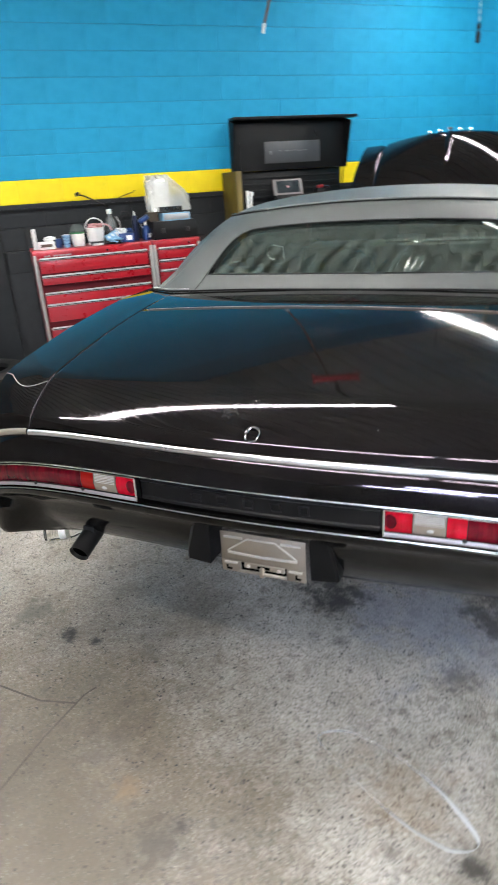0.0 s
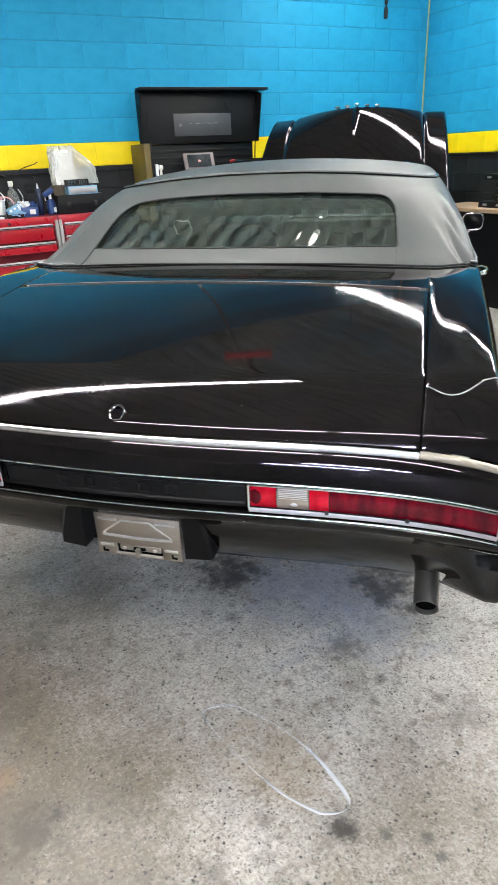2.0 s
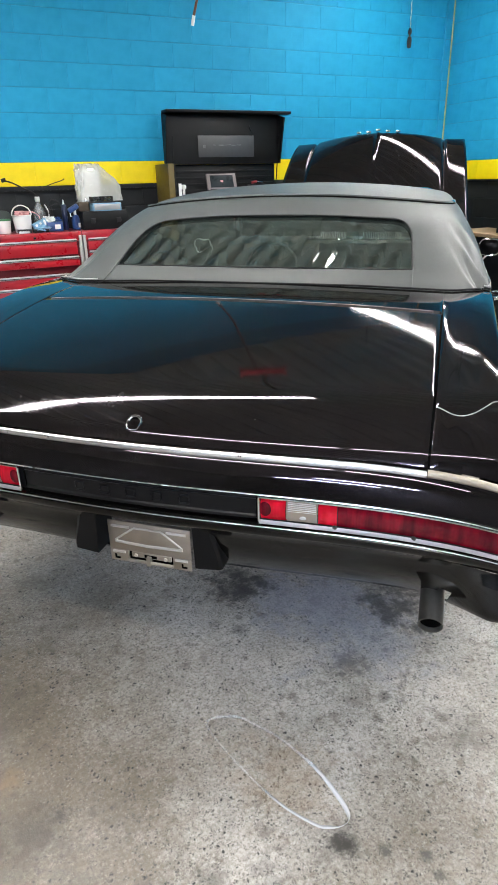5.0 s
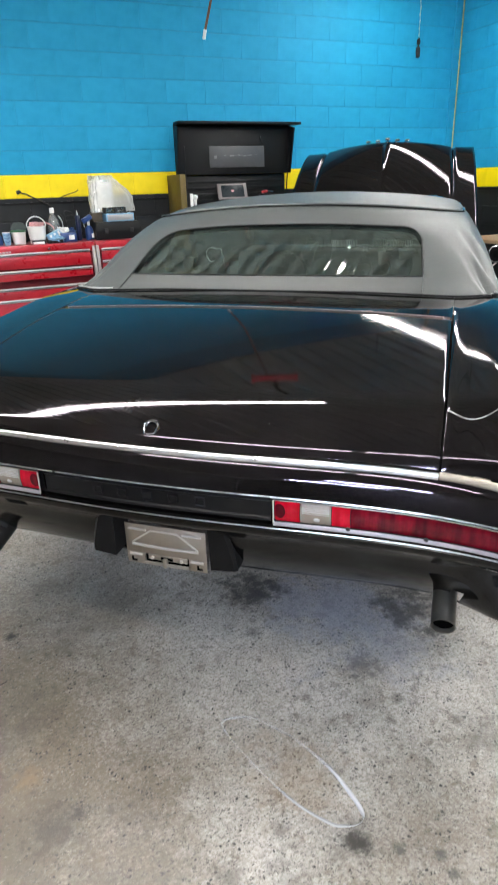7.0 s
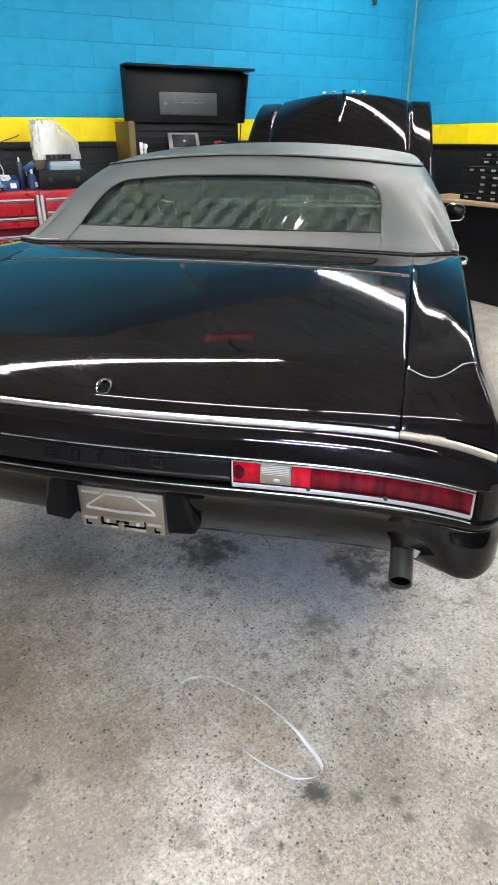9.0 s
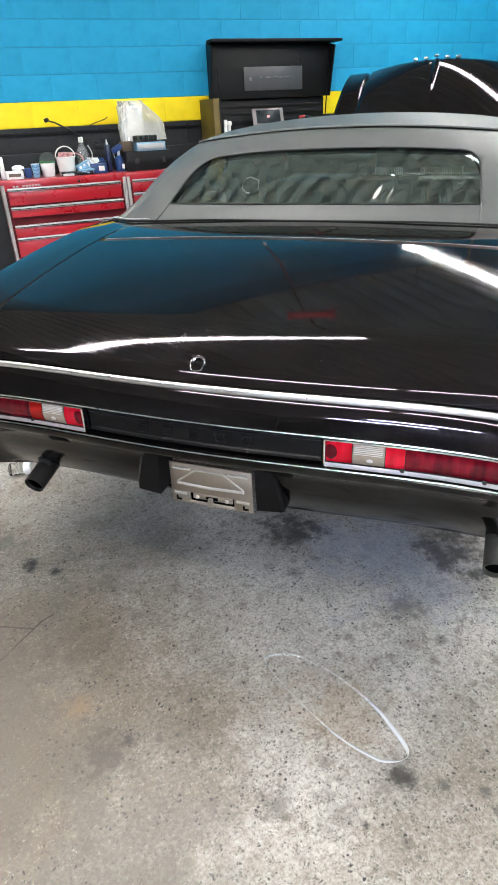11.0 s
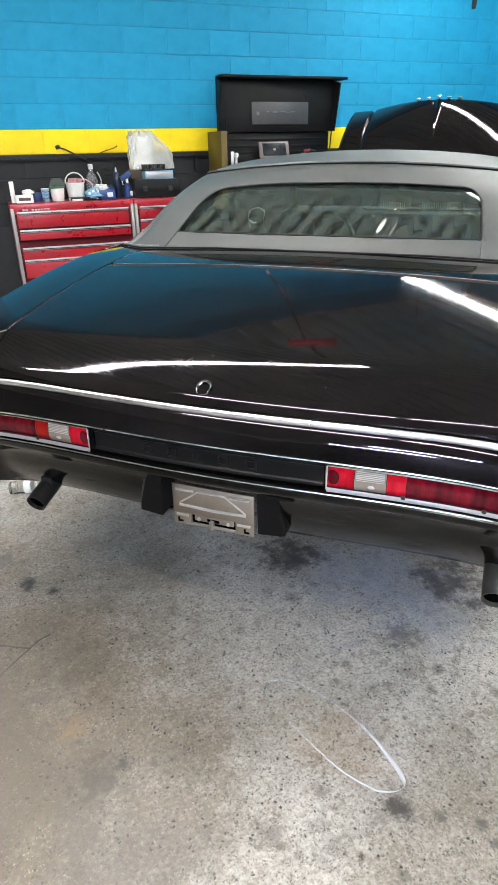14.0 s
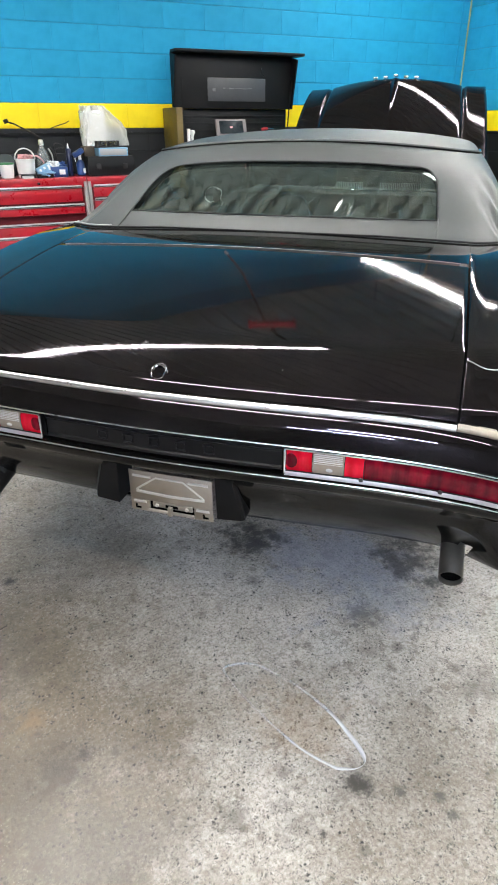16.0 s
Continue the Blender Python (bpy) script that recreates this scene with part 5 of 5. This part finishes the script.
b1.matrix_basis = b1.matrix_basis @ pose(0, 0, 0, 0, -24, 0)
for k in range(3):
    part("white_stripe", box(-0.05 + 0.04 * k, -0.03 + 0.04 * k, -0.037, -0.0345, 0.01, 0.065, 0.0005, b1.matrix_basis), M_WHITE, b1)
boxed("flat_box", "flat dark box lying on the cabinet", "box", -1.29, -1.17, 0.38, 0.44, TOPZ, 1.165, M_RUBBER)
boxed("flat_box", "flat dark printed box lying on the cabinet", "box", -1.16, -1.02, 0.38, 0.45, TOPZ, 1.166, M_BLACKBOX)
boxed("small_tin", "low white tin on the cabinet", "tin", -1.285, -1.19, 0.445, 0.47, TOPZ, 1.155, M_WHITE)
b2 = boxed("sensor_box", "blue parts box with a white label", "box", -1.03, -0.885, 0.34, 0.41, TOPZ, 1.217, M_BLUEPLASTIC, turn=-6)
part("white_label", box(0.0, 0.05, -0.037, -0.0345, 0.02, 0.06, 0.0005, b2.matrix_basis), M_WHITE, b2)
boxed("card_box", "open dark box behind the parts boxes", "box", -0.97, -0.865, 0.18, 0.28, TOPZ, 1.225, M_RUBBER)
crumple("parts_bag", "crumpled blue and white parts bag on the cabinet", "bag", at_wall(-1.075, 0.42, TOPZ), 0.075, 0.035, 0.030, M_PALEBLUE, 0.7, seed=12)
crumple("paper_wad", "crumpled white paper on the parts boxes", "paper", at_wall(-1.005, 0.36, 1.205), 0.05, 0.03, 0.028, M_WHITE, 0.8, seed=14, flat_bottom=False)
crumple("blue_glove", "crumpled blue rubber glove on the parts boxes", "glove", at_wall(-0.93, 0.34, 1.215), 0.045, 0.03, 0.020, M_BLUEPLASTIC, 0.8, seed=17)
for k, (s0, top, lean) in enumerate(((-1.00, 1.37, 0.05), (-0.975, 1.40, 0.09), (-0.99, 1.36, 0.12))):
    whole(part("test_lead", tube([M0W @ Vector((s0 + lean * t + 0.03 * math.sin(5 * t + k), -0.14 - 0.03 * math.sin(3 * t + k), TOPZ + (top - TOPZ) * math.sin(1.75 * t))) for t in span(0, 1.25, 22)], 0.0045, 7), M_RUBBER), "thin black test lead standing in a loop on the cabinet", "cable", group="test leads")

caulk = root("sealant_tube", "dark blue sealant cartridge with a pale nozzle", "cartridge", at_wall(-0.845, 0.3, TOPZ))
part("cartridge", lathe([(0.0225, 0), (0.0235, 0.002), (0.0235, 0.215), (0.02, 0.22), (0.008, 0.225)], 20, caulk.matrix_basis), plain("navy_cartridge", (0.004, 0.012, 0.05), 0.35, var=0.2), caulk)
part("nozzle", lathe([(0.009, 0.222), (0.009, 0.235), (0.004, 0.265), (0, 0.265)], 14, caulk.matrix_basis), M_WHITE, caulk)
gun = root("trigger_sprayer", "blue trigger sprayer with a white nozzle", "sprayer", at_wall(-0.75, 0.3, TOPZ))
GM = gun.matrix_basis
part("bottle", lathe([(0.035, 0), (0.038, 0.004), (0.038, 0.09), (0.03, 0.115), (0.013, 0.13)], 22, GM), M_BLUEPLASTIC, gun)
part("trigger_head", box(-0.065, 0.04, -0.022, 0.022, -0.022, 0.026, 0.012, GM @ pose(0, 0, 0.19, 0, -28, 0)), M_BLUEPLASTIC, gun)
part("neck", lathe([(0.013, 0.125), (0.013, 0.17)], 14, GM), M_WHITE, gun)
part("trigger", tube([GM @ Vector((-0.035, 0, 0.165)), GM @ Vector((-0.045, 0, 0.14)), GM @ Vector((-0.04, 0, 0.115))], 0.006, 8), M_WHITE, gun)
part("sticker", box(0.012, 0.036, -0.040, -0.036, 0.02, 0.06, 0.002, GM), M_WHITE, gun)

# black case, boxes and the bag on it
case = root("tool_case", "black moulded plastic tool case, closed", "tool case", at_wall(-0.495, 0.27, 1.136))
vs = [case.matrix_basis @ Vector(p) for p in ((-0.21, -0.16, 0), (0.21, -0.16, 0), (0.21, 0.14, 0), (-0.21, 0.14, 0), (-0.215, -0.165, 0.07), (0.215, -0.165, 0.07), (0.215, 0.145, 0.07), (-0.215, 0.145, 0.07), (-0.215, -0.165, 0.09), (0.215, -0.165, 0.09), (0.215, 0.145, 0.09), (-0.215, 0.145, 0.09), (-0.205, -0.15, 0.158), (0.205, -0.15, 0.158), (0.205, 0.13, 0.158), (-0.205, 0.13, 0.158))]
fs = [(3, 2, 1, 0), (12, 13, 14, 15)]
for a in (0, 4, 8):
    for k in range(4):
        j = (k + 1) % 4
        fs.append((a + k, a + j, a + 4 + j, a + 4 + k))
part("shell", (vs, fs), M_BLACKBOX, case)
for x in (-0.12, 0.12):
    part("latch", box(x - 0.02, x + 0.02, -0.172, -0.160, 0.055, 0.10, 0.004, case.matrix_basis), M_RUBBER, case)
sb = boxed("silver_box", "pale blue and silver parts box on the case", "box", -0.595, -0.33, 0.22, 0.40, 1.292, 1.362, M_PALEBLUE)
part("shiny_front", box(-0.12, 0.12, -0.0925, -0.0895, 0.01, 0.06, 0.001, sb.matrix_basis), M_SILVER, sb)
boxed("brown_box", "dark brown box beside the silver box", "box", -0.70, -0.602, 0.12, 0.26, 1.292, 1.372, M_BROWN)
tray = root("socket_tray", "dark tray of small sockets", "tray", at_wall(-0.50, 0.33, 1.363))
part("tray_base", box(-0.115, 0.115, -0.05, 0.05, 0, 0.012, 0.003, tray.matrix_basis), M_RUBBER, tray)
for i in range(9):
    for j in range(2):
        part("socket", lathe([(0.0095, 0.012), (0.0095, 0.055), (0.006, 0.055), (0.006, 0.02)], 12, tray.matrix_basis @ Matrix.Translation((-0.098 + 0.0245 * i, -0.03 + 0.05 * j, 0))), M_CHROME if (i * 3 + j) % 4 else M_PIPE, tray)
BAGM = at_wall(-0.555, 0.17, 1.375)
M_FILM = plain("thin_plastic_film", (0.86, 0.85, 0.80), 0.22, var=0.12, scale=14, coat=0.5)
M_FILM.node_tree.nodes["Principled BSDF"].inputs["Alpha"].default_value = 0.36


def bag_skin(inside):
    """The upright pack of paper, or the loose film round it, from the foot to the gathered top."""
    rows = []
    for h in span(0, 1, 40):
        row = []
        for k in range(90):
            a = 2 * math.pi * k / 90
            c, q = math.cos(a), math.sin(a)
            x, y = math.copysign(abs(c) ** 0.45, c), math.copysign(abs(q) ** 0.5, q)
            if inside:
                r = 1 - 0.30 * smooth((h - 0.90) / 0.10) + 0.015 * noise.noise(Vector((3 * c, 3 * q, 3 * h)))
                row.append(BAGM @ Vector((0.105 * r * x - 0.012, 0.085 * r * y, 0.300 * h)))
            else:
                crease = noise.noise(Vector((3.5 * c, 3.5 * q, 2.6 * h))) + 0.6 * abs(noise.noise(Vector((9 * c, 9 * q, 3.5 * h + 3))))
                r = 1 + 0.22 * crease - 0.34 * smooth((h - 0.80) / 0.20)
                # slack film hangs out to one side and sags at its foot
                slack = 0.15 * smooth(c / 0.8) * smooth((0.93 - h) / 0.6)
                row.append(BAGM @ Vector((0.125 * r * x + slack, 0.096 * r * y, 0.322 * h + 0.03 * crease * h * (1 - h) + 0.012 * noise.noise(Vector((5 * c, 5 * q, 9.0))) * h)))
        rows.append(row)
    vs, fs = sheet(rows, closed=True)
    return vs, fs + [tuple(range(89, -1, -1)), tuple(range(len(vs) - 90, len(vs)))]


bag = whole(part("plastic_bag", bag_skin(True), M_BAG, sharp=70), "white paper pack in a loose crinkled clear plastic bag", "bag")
part("film", bag_skin(False), M_FILM, bag, "crinkled clear plastic film", sharp=70)
for dx, seed in ((-0.12, 1.0), (-0.04, 2.3)):
    fl = [[BAGM @ Vector((dx + 0.05 * w - 0.012 * t + 0.006 * math.sin(9 * w + 5 * t + seed), -0.06 + 0.03 * math.sin(7 * w + seed), 0.285 + 0.035 * t + 0.012 * math.sin(14 * w + 6 * t + seed))) for w in span(0, 1, 12)] for t in span(0, 1, 8)]
    thick(part("bag_flap", sheet(fl), M_FILM, bag), 0.001)

# old yellow cupboard end between the cabinets
cb = root("yellow_cupboard", "dark yellow cupboard with a black edge", "cupboard", at_wall(0, 0, 0))
part("body", box(0.140, 0.200, -0.44, -0.03, 1.0, 1.685, 0.004, M0), M_OCHRE, cb)
part("black_edge", box(0.201, 0.212, -0.445, -0.03, 1.0, 1.685, 0.002, M0), M_BLACKBOX, cb)
part("plinth", box(0.125, 0.212, -0.44, -0.03, 0.0, 0.998, 0.004, M0), M_BLACKBOX, cb)
boxed("white_card", "white card standing on the black chest", "card", 0.228, 0.254, 0.45, 0.47, 1.30, 1.51, M_WHITE, 0.001)
bulb = root("squeeze_bottle", "small white squeeze bottle beside the chest", "bottle", at_wall(0.285, 0.44, 1.30))
part("stem", lathe([(0.012, 0), (0.012, 0.16)], 14, bulb.matrix_basis), M_WHITE, bulb)
part("knob", lathe([(0.012, 0.155), (0.022, 0.165), (0.025, 0.18), (0.02, 0.196), (0.0, 0.2)], 20, bulb.matrix_basis), M_WHITE, bulb)

# diagnostic tablet and red tools in the chest
tab = root("scan_tablet", "grey diagnostic tablet leaning in the chest", "tablet", M0 @ pose(0.745, -0.30, 1.46, -18))
part("bezel", box(-0.16, 0.16, -0.012, 0.012, -0.02, 0.135, 0.006, tab.matrix_basis), plain("warm_grey", (0.20, 0.17, 0.165), 0.45), tab)
part("screen", box(-0.125, 0.125, -0.0135, -0.0122, 0.0, 0.118, 0.0005, tab.matrix_basis), plain("dark_screen", (0.012, 0.018, 0.022), 0.3, spec=0.12), tab)
part("screen_mark", box(-0.015, 0.012, -0.0142, -0.0136, 0.05, 0.068, 0.0002, tab.matrix_basis), M_PINK, tab)
part("stand_block", box(-0.14, 0.14, -0.03, 0.05, -0.16, -0.021, 0.004, tab.matrix_basis), M_BLACKBOX, tab)
rt = root("red_ratchet", "red handled tool lying in the chest", "tool", M0 @ pose(1.13, -0.3, 1.50))
part("grip", tube([rt.matrix_basis @ Vector((-0.06, 0, 0.0)), rt.matrix_basis @ Vector((0.0, 0, 0.008))], 0.014, 10), M_RED, rt)
part("shaft", tube([rt.matrix_basis @ Vector((0.0, 0, 0.008)), rt.matrix_basis @ Vector((0.07, 0, 0.0))], 0.009, 10), M_CHROME, rt)
part("rest", box(-0.08, 0.09, -0.04, 0.04, -0.2, -0.014, 0.004, rt.matrix_basis), M_BLACKBOX, rt)

# hooks across the yellow band, ledge under it
for pts, label in ((((-1.32, 0.12, 1.575), (-1.25, 0.12, 1.555), (-1.08, 0.10, 1.468), (-1.02, 0.06, 1.42)), "dark bent steel rod hung on the wall"), (((-0.776, 0.12, 1.578), (-0.80, 0.11, 1.562), (-0.90, 0.10, 1.534), (-0.98, 0.06, 1.50)), "thin dark rod hung on the wall")):
    whole(part("wall_rod", tube([M0 @ Vector((s, -d, z)) for s, d, z in pts], 0.007 if "bent" in label else 0.004, 8), M_PIPE), label, "rod")
part("rod_end", lathe([(0.016, -0.02), (0.018, 0.0), (0.014, 0.02)], 12, M0 @ pose(-1.315, -0.12, 1.575, 0, 70, 0)), M_PIPE, bpy.data.objects["wall_rod"])
slab("ledge", -9, CORNER - 0.01, -0.028, -0.001, 1.462, 1.482, M_BLACKBOX, "thin black ledge below the yellow band")
slab("ledge_east", CORNER - 0.028, CORNER - 0.001, -6, -0.03, 1.44, 1.46, M_BLACKBOX, "thin black ledge on the side wall")

# cables
cord = root("power_cord", "white cord hanging with a black plug", "power cord", pose(0.163, 6.752, 2.91))
part("cord", tube([(0.163 + 0.006 * math.sin(3 * k), 6.752, 2.98 + 0.0625 * k) for k in range(27)], 0.0075, 8), M_WHITE, cord)
part("plug", lathe([(0.010, -0.09), (0.022, -0.082), (0.025, -0.02), (0.020, 0.012), (0.009, 0.020), (0.009, 0.036), (0.019, 0.046), (0.020, 0.075), (0.012, 0.090), (0.009, 0.10)], 18, pose(0.163, 6.752, 2.91)), M_RUBBER, cord, "black plug in two pieces")
pipe = root("corner_conduit", "yellow painted conduit in the corner", "conduit", SHOP @ pose(CORNER - 0.03, -0.02, 0))
part("conduit", tube([SHOP @ Vector((CORNER - 0.03, -0.02, z)) for z in (0.0, 1.4, 2.8, CEIL)], 0.008, 10), plain("pale_yellow_paint", (0.42, 0.43, 0.20), 0.5, var=0.4, scale=9), pipe)
part("conduit", tube([SHOP @ Vector((CORNER - 0.13, -0.02, z)) for z in (1.75, 2.8, CEIL)], 0.008, 8), M_BLUE, pipe)

# red hose reel under the roof, its hose end hanging free
reel = root("hose_reel", "red ceiling hose reel with a brown hose hanging down", "hose reel", pose(-0.66, 3.05, 3.45))
part("drum", lathe([(0.03, -0.22), (0.075, -0.22), (0.075, -0.20), (0.05, -0.195), (0.05, 0.195), (0.075, 0.20), (0.075, 0.22), (0.03, 0.22)], 36, reel.matrix_basis @ pose(0, 0, 0, 0, 90, 15)), plain("bright_red_plastic", (0.85, 0.03, 0.06), 0.4, var=0.12, scale=15), reel)
part("hanger", box(-0.02, 0.02, -0.02, 0.02, 0.05, CEIL - 3.45, 0.004, reel.matrix_basis), M_PIPE, reel)
part("hose", tube([(-0.74, 3.08, 3.44), (-0.92, 3.45, 3.36), (-1.16, 3.9, 3.05), (-1.27, 3.97, 2.80), (-1.30, 3.98, 2.72)], 0.010, 8), plain("brown_hose", (0.16, 0.055, 0.03), 0.5), reel)
part("hose_end", tube([(-1.30, 3.98, 2.72), (-1.318, 3.985, 2.655)], 0.014, 10), M_WHITE, reel, "pale fitting on the hose end")

# ---- bench by the side wall ----
def by_side(e, a, z, turn=0.0):
    """e out from the side wall, a along it from the corner."""
    return SHOP @ pose(CORNER - e, -a, z, 0, 0, turn)


bench = root("workbench", "black workbench with a pale wooden top", "workbench", by_side(0, 0, 0))
B0 = by_side(0, 0, 0)
part("top", box(-0.62, -0.02, -3.2, -0.9, 0.925, 0.96, 0.005, B0), M_WOOD, bench, "pale wooden bench top")
part("cabinet", box(-0.58, -0.03, -3.15, -0.92, 0.06, 0.924, 0.004, B0), M_BLACKBOX, bench)
part("kick", box(-0.54, -0.03, -3.12, -0.95, 0.0, 0.058, 0.002, B0), M_RUBBER, bench)


def parts_drawer(width, label):
    d = root("parts_case", label, "parts case", group="stacked parts cases")
    part("case", box(-0.15, 0.15, -width / 2, width / 2, 0, 0.058, 0.004), M_BLACKBOX, d)
    n = max(1, round(width / 0.16))
    for k in range(n):
        y = -width / 2 + width * (k + 0.5) / n
        part("card_label", box(-0.1525, -0.1502, y - 0.026, y + 0.026, 0.019, 0.038, 0.0005), plain_label, d)
    return d


plain_label = plain("worn_paper_label", (0.32, 0.32, 0.31), 0.6, var=0.3, scale=60)
STACK = [(1.66, 0.0, 0.52), (1.86, 0.06, 0.30), (1.86, 0.125, 0.30), (1.86, 0.19, 0.30), (1.70, 0.255, 0.56), (1.87, 0.33, 0.30), (1.90, 0.395, 0.26)]
for a, z, w in STACK:
    d = parts_drawer(w, "black parts case with white card labels, stacked")
    d.matrix_basis = by_side(0.34, a + w / 2 - 0.16, 0.961 + z)

# ---- on the floor ----
LOOP = [(0.182, -0.082), (0.262, -0.043), (0.34, -0.06), (0.419, -0.086), (0.535, -0.153), (0.61, -0.221), (0.644, -0.262), (0.648, -0.285), (0.631, -0.303), (0.60, -0.314), (0.567, -0.316), (0.469, -0.287), (0.354, -0.223), (0.231, -0.139)]
ribbon = []
for (x, y) in LOOP:
    ribbon.append(Vector((x, y, 0.0)))
fine = []
for i in range(len(ribbon)):
    p = [ribbon[(i + k) % len(ribbon)] for k in (-1, 0, 1, 2)]
    for t in (0, 0.25, 0.5, 0.75):
        fine.append(0.5 * (2 * p[1] + (p[2] - p[0]) * t + (2 * p[0] - 5 * p[1] + 4 * p[2] - p[3]) * t * t + (3 * p[1] - p[0] - 3 * p[2] + p[3]) * t ** 3))
rows = [[], []]
for i, p in enumerate(fine):
    d = (fine[(i + 1) % len(fine)] - fine[i - 1]).normalized()
    side = Vector((-d.y, d.x, 0))
    grow = 1 + 1.1 * math.exp(-((i - 29) / 9.0) ** 2)
    tilt = 0.25 + 1.1 * math.exp(-((i - 27) / 7.0) ** 2)
    rows[0].append(p + side * 0.0044 * grow * math.cos(tilt) + Vector((0, 0, 0.0085 + 0.0044 * grow * math.sin(tilt))))
    rows[1].append(p - side * 0.0044 * grow * math.cos(tilt) + Vector((0, 0, 0.0085 - 0.0044 * grow * math.sin(tilt))))
M_STRAP = plain("glinting_strap", (0.92, 0.93, 0.95), 0.2, var=0.1, coat=0.4)
nt = M_STRAP.node_tree
# faint at one end of the loop, more opaque at the other to paint in its lamp glint
bright_end = nt.nodes.new("ShaderNodeVectorMath")
bright_end.operation = "DISTANCE"
bright_end.inputs[1].default_value = (0.62, -0.33, 0.0)
nt.links.new(coords(nt), bright_end.inputs[0])
nt.links.new(ramp(nt, bright_end.outputs["Value"], [(0.02, 0.66), (0.16, 0.5), (0.24, 0.15), (0.32, 0.09), (0.42, 0.10), (0.50, 0.2)]), nt.nodes["Principled BSDF"].inputs["Alpha"])
loop_ob = part("plastic_strap", sheet(rows, closed=True), M_STRAP)
thick(loop_ob, 0.0008)
whole(loop_ob, "loop of clear plastic strapping lying on the floor", "strap")
M_CRACK = plain("dirt_filled_crack", (0.11, 0.095, 0.078), 0.9, var=0.5, scale=30)
crack = part("floor_crack", tube([(-1.3, -0.22, 0.0), (-0.93, -0.218, 0.0), (-0.75, -0.23, 0.0), (-0.62, -0.2, 0.0)], 0.0035, 6, flat=0.15), M_CRACK)
tube_bm = tube([(-0.60, -0.12, 0.0), (-0.62, -0.16, 0.0), (-0.64, -0.35, 0.0), (-0.643, -0.544, 0.0), (-0.66, -0.9, 0.0)], 0.0035, 6, flat=0.15)
whole(crack, "dark crack in the concrete floor", "crack", kind="structure")
whole(part("floor_crack", tube_bm, M_CRACK), "second thin crack meeting the first", "crack", kind="structure")
bottle = root("water_bottle", "clear plastic water bottle lying on the floor", "bottle", pose(-1.32, 0.68, 0.034, 0, 84, 20))
part("body", lathe([(0.028, -0.10), (0.033, -0.095), (0.033, -0.06), (0.031, -0.05), (0.033, -0.04), (0.033, 0.03), (0.03, 0.05), (0.014, 0.09), (0.013, 0.105)], 24, bottle.matrix_basis), glass("bottle_plastic", (0.95, 0.97, 0.97), 0.05, 1.3), bottle)
part("wrap_label", lathe([(0.0335, -0.020), (0.0335, 0.015)], 24, bottle.matrix_basis), M_BAG, bottle)
part("cap", lathe([(0.015, 0.1), (0.015, 0.118), (0, 0.12)], 18, bottle.matrix_basis), M_WHITE, bottle)

tyre = root("spare_tyre", "black tyre lying flat on the floor by the wall", "tyre", SHOP @ pose(-2.40, -0.60, 0))
part("casing", lathe([(0.20, 0.02), (0.27, 0.0), (0.315, 0.012), (0.332, 0.05), (0.332, 0.16), (0.315, 0.198), (0.27, 0.21), (0.20, 0.19), (0.205, 0.105), (0.20, 0.02)], 44, tyre.matrix_basis), M_RUBBER, tyre)
for k in range(3):
    part("tread_groove", lathe([(0.3325, 0.06 + 0.04 * k), (0.3335, 0.065 + 0.04 * k), (0.3325, 0.07 + 0.04 * k)], 44, tyre.matrix_basis), M_DARK, tyre)

# ---- blocks of the walls ----
def block_mesh(name, w, h, mat):
    g, d, e = 0.0025, 0.0055, 0.006
    x, z, ex = w / 2 - 0.0002, h / 2 - g, 0.0026
    vs = [(-x, d + 0.002, -z), (x, d + 0.002, -z), (x, d + 0.002, z), (-x, d + 0.002, z), (-x, e * 0.4, -z), (x, e * 0.4, -z), (x, e * 0.4, z), (-x, e * 0.4, z), (-x + ex, 0, -z + e), (x - ex, 0, -z + e), (x - ex, 0, z - e), (-x + ex, 0, z - e)]
    fs = [(8, 9, 10, 11)]
    for a, b in ((4, 0), (8, 4)):
        for k in range(4):
            j = (k + 1) % 4
            fs.append((a + k, b + k, b + j, a + j))
    me = bpy.data.meshes.new(name)
    me.from_pydata(vs, [], fs)
    me.materials.append(mat)
    me.validate()
    me.update()
    return me


COURSE, BLOCK = 0.2032, 0.4064
FULL = {mat: block_mesh("block", BLOCK, COURSE, mat) for mat in (M_BLUE, M_YELLOW, M_COAL)}
HALFB = {mat: block_mesh("half_block", BLOCK / 2, COURSE, mat) for mat in (M_BLUE, M_YELLOW, M_COAL)}


def lay(wall, place, lo, hi, z_lo, z_hi, sink=0.0):
    """Lays courses of blocks in front of a wall, from lo to hi along it."""
    for r in range(-9, 13):
        z = 1.722 - sink + COURSE * (r + 0.5)
        if z < z_lo or z > z_hi:
            continue
        mat = M_COAL if r < -1 else M_YELLOW if r == -1 else M_BLUE
        x = lo + (BLOCK / 2 if r % 2 else 0.0)
        if r % 2:
            ob = new("block", HALFB[mat])
            ob.matrix_basis = SHOP @ place @ pose(lo + BLOCK / 4, 0, z)
            ob.parent = wall
            ob.matrix_parent_inverse = SHOP.inverted()
        while x < hi - 0.05:
            w = min(BLOCK, hi - x)
            ob = new("block", FULL[mat])
            ob.matrix_basis = SHOP @ place @ pose(x + w / 2, 0, z) @ Matrix.Diagonal((w / BLOCK, 1, 1, 1))
            ob.parent = wall
            ob.matrix_parent_inverse = SHOP.inverted()
            x += BLOCK


lay(wall_north, pose(0, 0, 0), -BLOCK * 6, CORNER - 0.01, 0.9, 4.2)
lay(wall_east, pose(CORNER, 0, 0, 0, 0, -90), 0.0, BLOCK * 7, 0.5, 4.2, 0.05)
